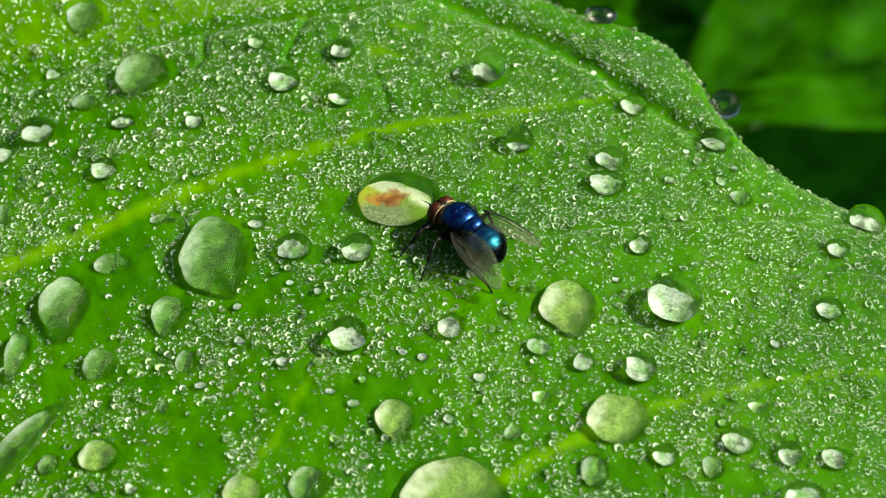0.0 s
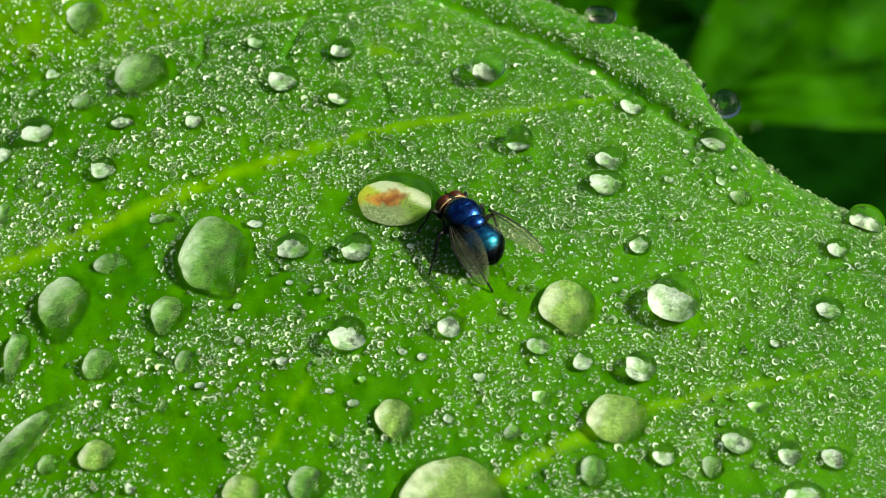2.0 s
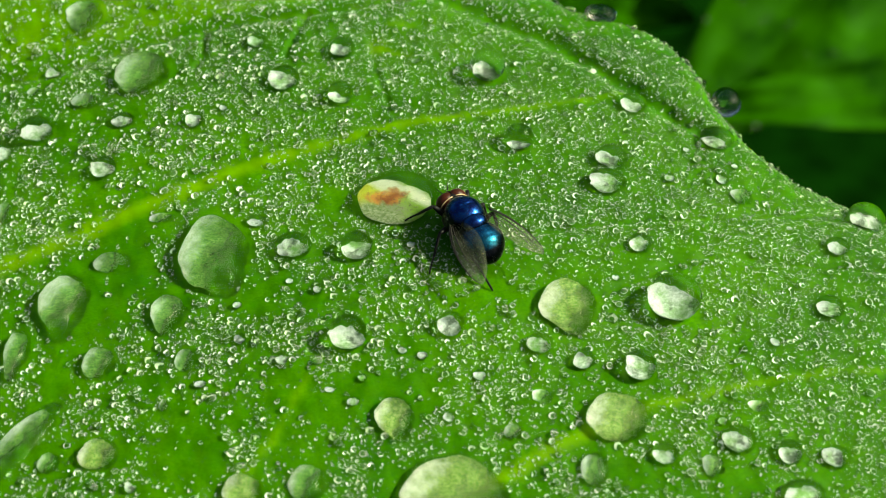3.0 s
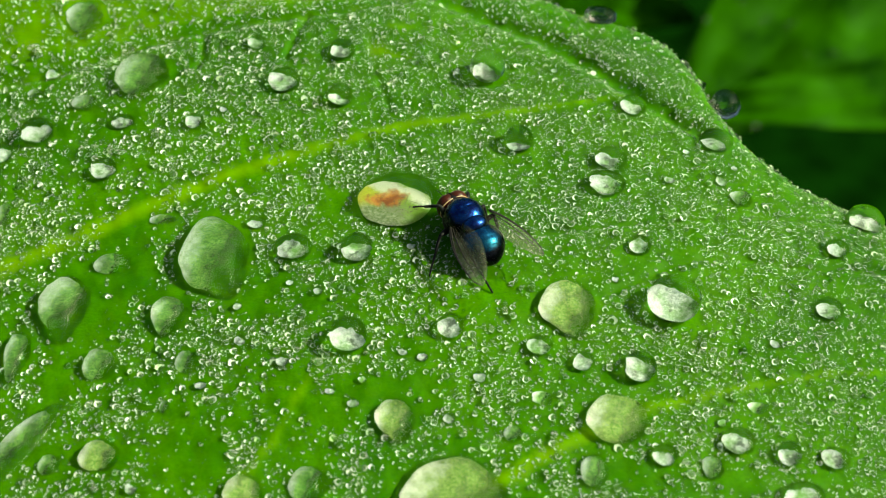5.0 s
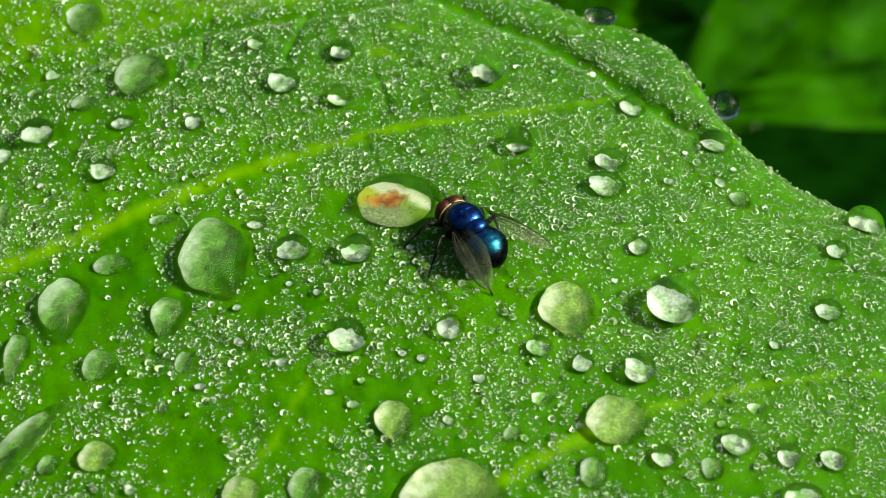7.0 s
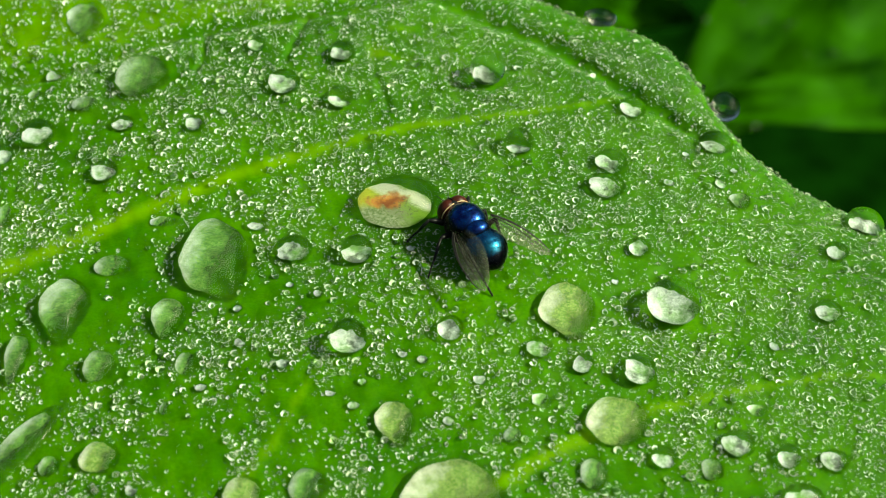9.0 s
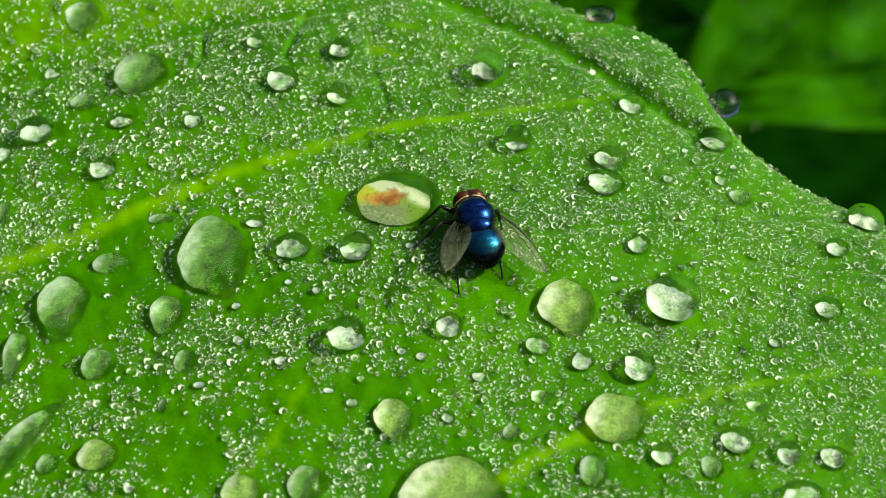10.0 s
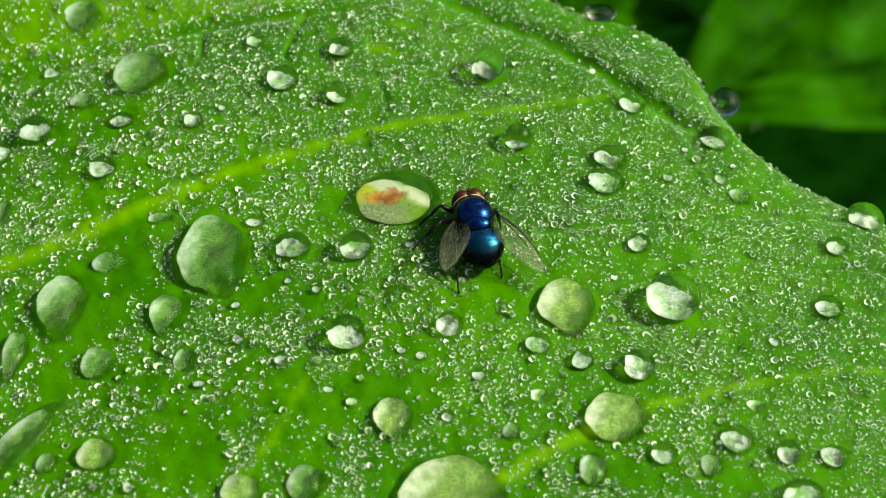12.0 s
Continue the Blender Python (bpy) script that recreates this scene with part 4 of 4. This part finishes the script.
def motions():
    # sway of the leaf on its stalk: seconds, rise, shift in millimetres
    sway = [
        (0, -0.104, 0.035),
        (0.5, 0.059, 0),
        (1, -0, 0),
        (1.5, -0.116, 0),
        (2, -0.079, 0.013),
        (2.5, -0, 0),
        (3, 0.126, 0),
        (5, -0.127, 0),
        (5.5, -0.3, 0),
        (6, -0.536, 0.034),
        (6.5, -0.567, 0.013),
        (7, -0.273, -0.028),
        (9, -0.436, 0),
        (9.5, -0.319, 0),
        (10, -0.017, -0.082),
        (10.5, -0.117, -0.069),
        (11, -0.36, 0),
        (11.5, -0.231, -0.02),
        (12, 0.126, -0.109),
    ]
    # the fly's place on the leaf and its heading
    course = [
        (0, 2.56, -0.64, 135),
        (1.3, 2.54, -0.64, 135.3),
        (1.5, 2.55, -0.56, 134.4),
        (1.6, 2.59, -0.38, 128.2),
        (1.8, 2.69, -0.36, 123),
        (2.2, 2.75, -0.41, 120.8),
        (3.2, 2.76, -0.39, 119.7),
        (4.8, 2.76, -0.35, 119.7),
        (5.4, 2.84, -0.46, 119.7),
        (5.6, 2.83, -0.39, 121.3),
        (5.8, 2.92, -0.6, 125),
        (6.5, 2.9, -0.78, 126.3),
        (7.2, 2.97, -0.67, 126.1),
        (8.8, 2.97, -0.73, 125.5),
        (8.95, 2.98, -0.7, 122.3),
        (9.3, 3, -0.63, 120),
        (9.4, 2.86, -0.74, 111.3),
        (9.5, 2.75, -0.78, 112.4),
        (9.62, 3.39, -0.69, 102.8),
        (10, 3.38, -0.61, 102.2),
        (10.5, 3.37, -0.6, 102.2),
        (11, 3.35, -0.6, 102.2),
        (11.5, 3.32, -0.64, 102.2),
        (12, 3.3, -0.67, 102.2),
    ]
    # where each foot stands: seconds, x, y, height over the leaf
    feet = {
        "front_left": [(0, -4.05, -1.63, 0), (1, -4.02, -1.65, 0), (1.2, -3.29, -0.71, 0), (1.5, -1.92, 0.76, 0), (1.6, -3.62, -0.16, 0), (1.8, -2.94, 0.68, 0), (2, -2.37, 1.21, 0), (2.2, -3.6, 3.64, 2), (2.4, -2.78, 2.61, 2), (2.6, -2.95, 3.95, 2.2), (2.8, -3.53, 3.57, 2.2), (3, -3.57, 1.66, 1.2), (3.2, -3.16, 3.98, 2.2), (4, -3.31, 2.78, 1.8), (4.8, -2.47, 4.28, 2.2), (5, -2.83, 2.95, 2), (5.2, -2.73, 2.61, 1), (5.4, -2.95, 2.63, 0.6), (5.6, -3.32, 0.89, 0), (5.8, -3.64, -0.29, 0), (7.2, -3.59, -0.28, 0), (8.8, -3.51, -0.18, 0), (9, -3.41, 0.49, 0), (9.4, -3.47, 0.7, 0), (9.5, -3.47, 0.75, 0), (9.62, -2.08, 2.31, 0), (12, -2.09, 2.11, 0)],
        "mid_left": [(0, -2.07, -4.66, 0), (1.5, -2.09, -4.57, 0), (1.65, -1.26, -4.03, 0), (5.5, -1.26, -4.15, 0), (5.75, -1.32, -4.26, 0), (8.8, -1.31, -4.11, 0), (9, -1.36, -4.09, 0), (9.35, -0.73, -3.49, 0), (9.5, -0.63, -3.4, 0), (9.62, -2.74, -0.93, 0), (12, -2.7, -1.08, 0)],
        "hind_left": [(0, 4.53, -6.19, 0), (1.5, 4.57, -6.11, 0), (1.7, 4.57, -6.05, 0), (5.5, 4.57, -6.15, 0), (5.75, 4.6, -6.32, 0), (8.8, 4.62, -6.25, 0), (9, 4.57, -6.24, 0), (9.35, 4.57, -6.24, 0), (9.45, 1.55, -6.47, 0), (12, 1.56, -6.52, 0)],
        "front_right": [(0, -2.5, 1.42, 0), (1.5, -2.3, 1.31, 0), (1.7, 0.96, 4.21, 0), (1.8, 1.22, 4.29, 0), (2.2, 1.46, 4.29, 0), (3.2, 1.56, 4.34, 0), (4.8, 1.56, 4.38, 0), (5.4, 1.64, 4.27, 0), (5.6, 1.5, 4.3, 0), (5.8, 1.29, 4, 0), (6.5, 1.17, 3.78, 0), (7.2, 1.25, 3.89, 0), (8.8, 1.3, 3.85, 0), (8.95, 1.57, 3.97, 0), (9.3, 1.78, 4.09, 0), (9.4, 2.36, 4.11, 0), (9.5, 2.16, 4.06, 0), (9.62, 3.62, 4.18, 0), (10, 3.66, 4.26, 0), (10.5, 3.65, 4.27, 0), (11, 3.63, 4.27, 0), (11.5, 3.6, 4.23, 0), (12, 3.58, 4.2, 0)],
        "mid_right": [(0, 3.34, 2.26, 0), (1.3, 3.3, 2.26, 0), (1.5, 3.36, 2.33, 0), (1.6, 3.71, 2.41, 0), (1.8, 4.05, 2.31, 0), (2.2, 4.22, 2.21, 0), (3.2, 4.28, 2.2, 0), (4.8, 4.28, 2.24, 0), (5.4, 4.36, 2.13, 0), (5.6, 4.27, 2.24, 0), (5.8, 4.19, 2.12, 0), (6.5, 4.11, 1.97, 0), (7.2, 4.19, 2.07, 0), (8.8, 4.22, 2, 0), (8.95, 4.38, 1.96, 0), (9.3, 4.5, 1.97, 0), (9.4, 4.74, 1.6, 0), (9.5, 4.58, 1.6, 0), (9.62, 5.59, 1.35, 0), (10, 5.6, 1.41, 0), (10.5, 5.59, 1.42, 0), (11, 5.57, 1.42, 0), (11.5, 5.54, 1.38, 0), (12, 5.52, 1.35, 0)],
        "hind_right": [(0, 5.32, -0.15, 0), (1.3, 5.3, -0.13, 0), (1.5, 5.31, -0.09, 0), (1.6, 5.39, -0.22, 0), (1.8, 5.49, -0.45, 0), (2.2, 5.54, -0.61, 0), (3.2, 5.55, -0.64, 0), (4.8, 5.55, -0.6, 0), (5.4, 5.63, -0.71, 0), (5.6, 5.63, -0.56, 0), (5.8, 5.72, -0.59, 0), (6.5, 5.7, -0.71, 0), (7.2, 5.77, -0.61, 0), (8.8, 5.77, -0.7, 0), (8.95, 5.78, -0.82, 0), (9.3, 5.79, -0.87, 0), (9.5, 6.24, -3.62, 0), (9.62, 5.56, -4.59, 0), (12, 5.54, -4.63, 0)],
    }

    def sampled(rows, t):
        ts = [r[0] for r in rows]
        return [float(np.interp(t, ts, [r[i] for r in rows])) for i in range(1, len(rows[0]))]

    def sway_at(t):
        rise, shift = sampled(sway, t)
        hinge = Matrix.Translation((-206 * MM, 0, 0))
        return Matrix.Translation((shift * MM, 0, 0)) @ hinge @ Matrix.Rotation(-rise / 206, 4, "Y") @ hinge.inverted()

    for ob in RIDERS:
        rest = ob.matrix_basis.copy()
        walk(ob, [(r[0], sway_at(r[0]) @ rest) for r in sway])

    times = sorted({r[0] for r in course} | {r[0] for r in sway} | {r[0] for v in feet.values() for r in v})
    hips = {"front_left": (3.0, 1.0, 1.75), "front_right": (3.0, -1.0, 1.75), "mid_left": (1.9, 1.25, 1.6), "mid_right": (1.9, -1.25, 1.6), "hind_left": (0.7, 1.1, 1.7), "hind_right": (0.7, -1.1, 1.7)}
    fly_rows, leg_rows = [], {k: ([], []) for k in feet}

    def aimed(at, to, up):
        x = (to - at).normalized()
        y = up.cross(x).normalized()
        z = x.cross(y)
        m = Matrix((x, y, z)).transposed().to_4x4()
        m.translation = at
        return m

    for t in times:
        x, y, heading = sampled(course, t)
        body = Matrix.Translation(leaf_point(x, y) - Vector((0, 0, 0.35))) @ pose(0, 0, 0, 0, 0, heading)
        placed = body.copy()
        placed.translation = body.translation * MM
        fly_rows.append((t, sway_at(t) @ placed))
        for k, rows in feet.items():
            fx, fy, fz = sampled(rows, t)
            foot = body.inverted() @ (leaf_point(fx, fy) + Vector((0, 0, fz + 0.06)))
            hip = Vector(hips[k])
            leg, shin, a, b = LEGS[k]
            way = foot - hip
            d = min(way.length, (a + b) * 0.985)
            way = way.normalized()
            foot = hip + way * d
            up = (Vector((0, 0, 1)) + Vector((0, 0.35 if k.endswith("left") else -0.35, 0)))
            up = (up - way * up.dot(way)).normalized()
            along = (a * a - b * b + d * d) / (2 * d)
            knee = hip + way * along + up * math.sqrt(max(0.0, a * a - along * along))
            m1 = aimed(hip, knee, up)
            m2 = aimed(knee, foot, up)
            rel = m1.inverted() @ m2
            m1.translation *= MM
            rel.translation *= MM
            leg_rows[k][0].append((t, m1))
            leg_rows[k][1].append((t, rel))
    walk(FLY, fly_rows)
    for k, (one, two) in leg_rows.items():
        walk(LEGS[k][0], one)
        walk(LEGS[k][1], two)
    # wings: seconds, then spread, droop and roll of the left and of the right wing
    beats = [(0, 9, 12, 26, 4, -4, 24), (1.5, 9, 12, 26, 4, -4, 24), (1.75, 9, 5, 32, 15, 2, 22), (5.5, 9, 5, 32, 15, 2, 22), (5.8, 12, 5, 32, 18, -1, 22),
             (8.8, 12, 5, 32, 18, -1, 22), (9.3, 11, 2, 30, 18, 5, 20), (9.5, 18, -6, 26, 21, 9, 18), (9.65, 22, -10, 22, 27, 13, 16), (12, 22, -10, 22, 27, 13, 16)]
    for wing, side, c in zip(WINGS, (1, -1), (1, 4)):
        walk(wing, [(r[0], Matrix.Translation((0.5 * MM, 1.78 * side * MM, 3.6 * MM)) @ pose(0, 0, 0, 0, 0, 180 - side * r[c])
                     @ pose(0, 0, 0, 0, r[c + 1], 0) @ pose(0, 0, 0, side * r[c + 2], 0, 0)) for r in beats])


motions()
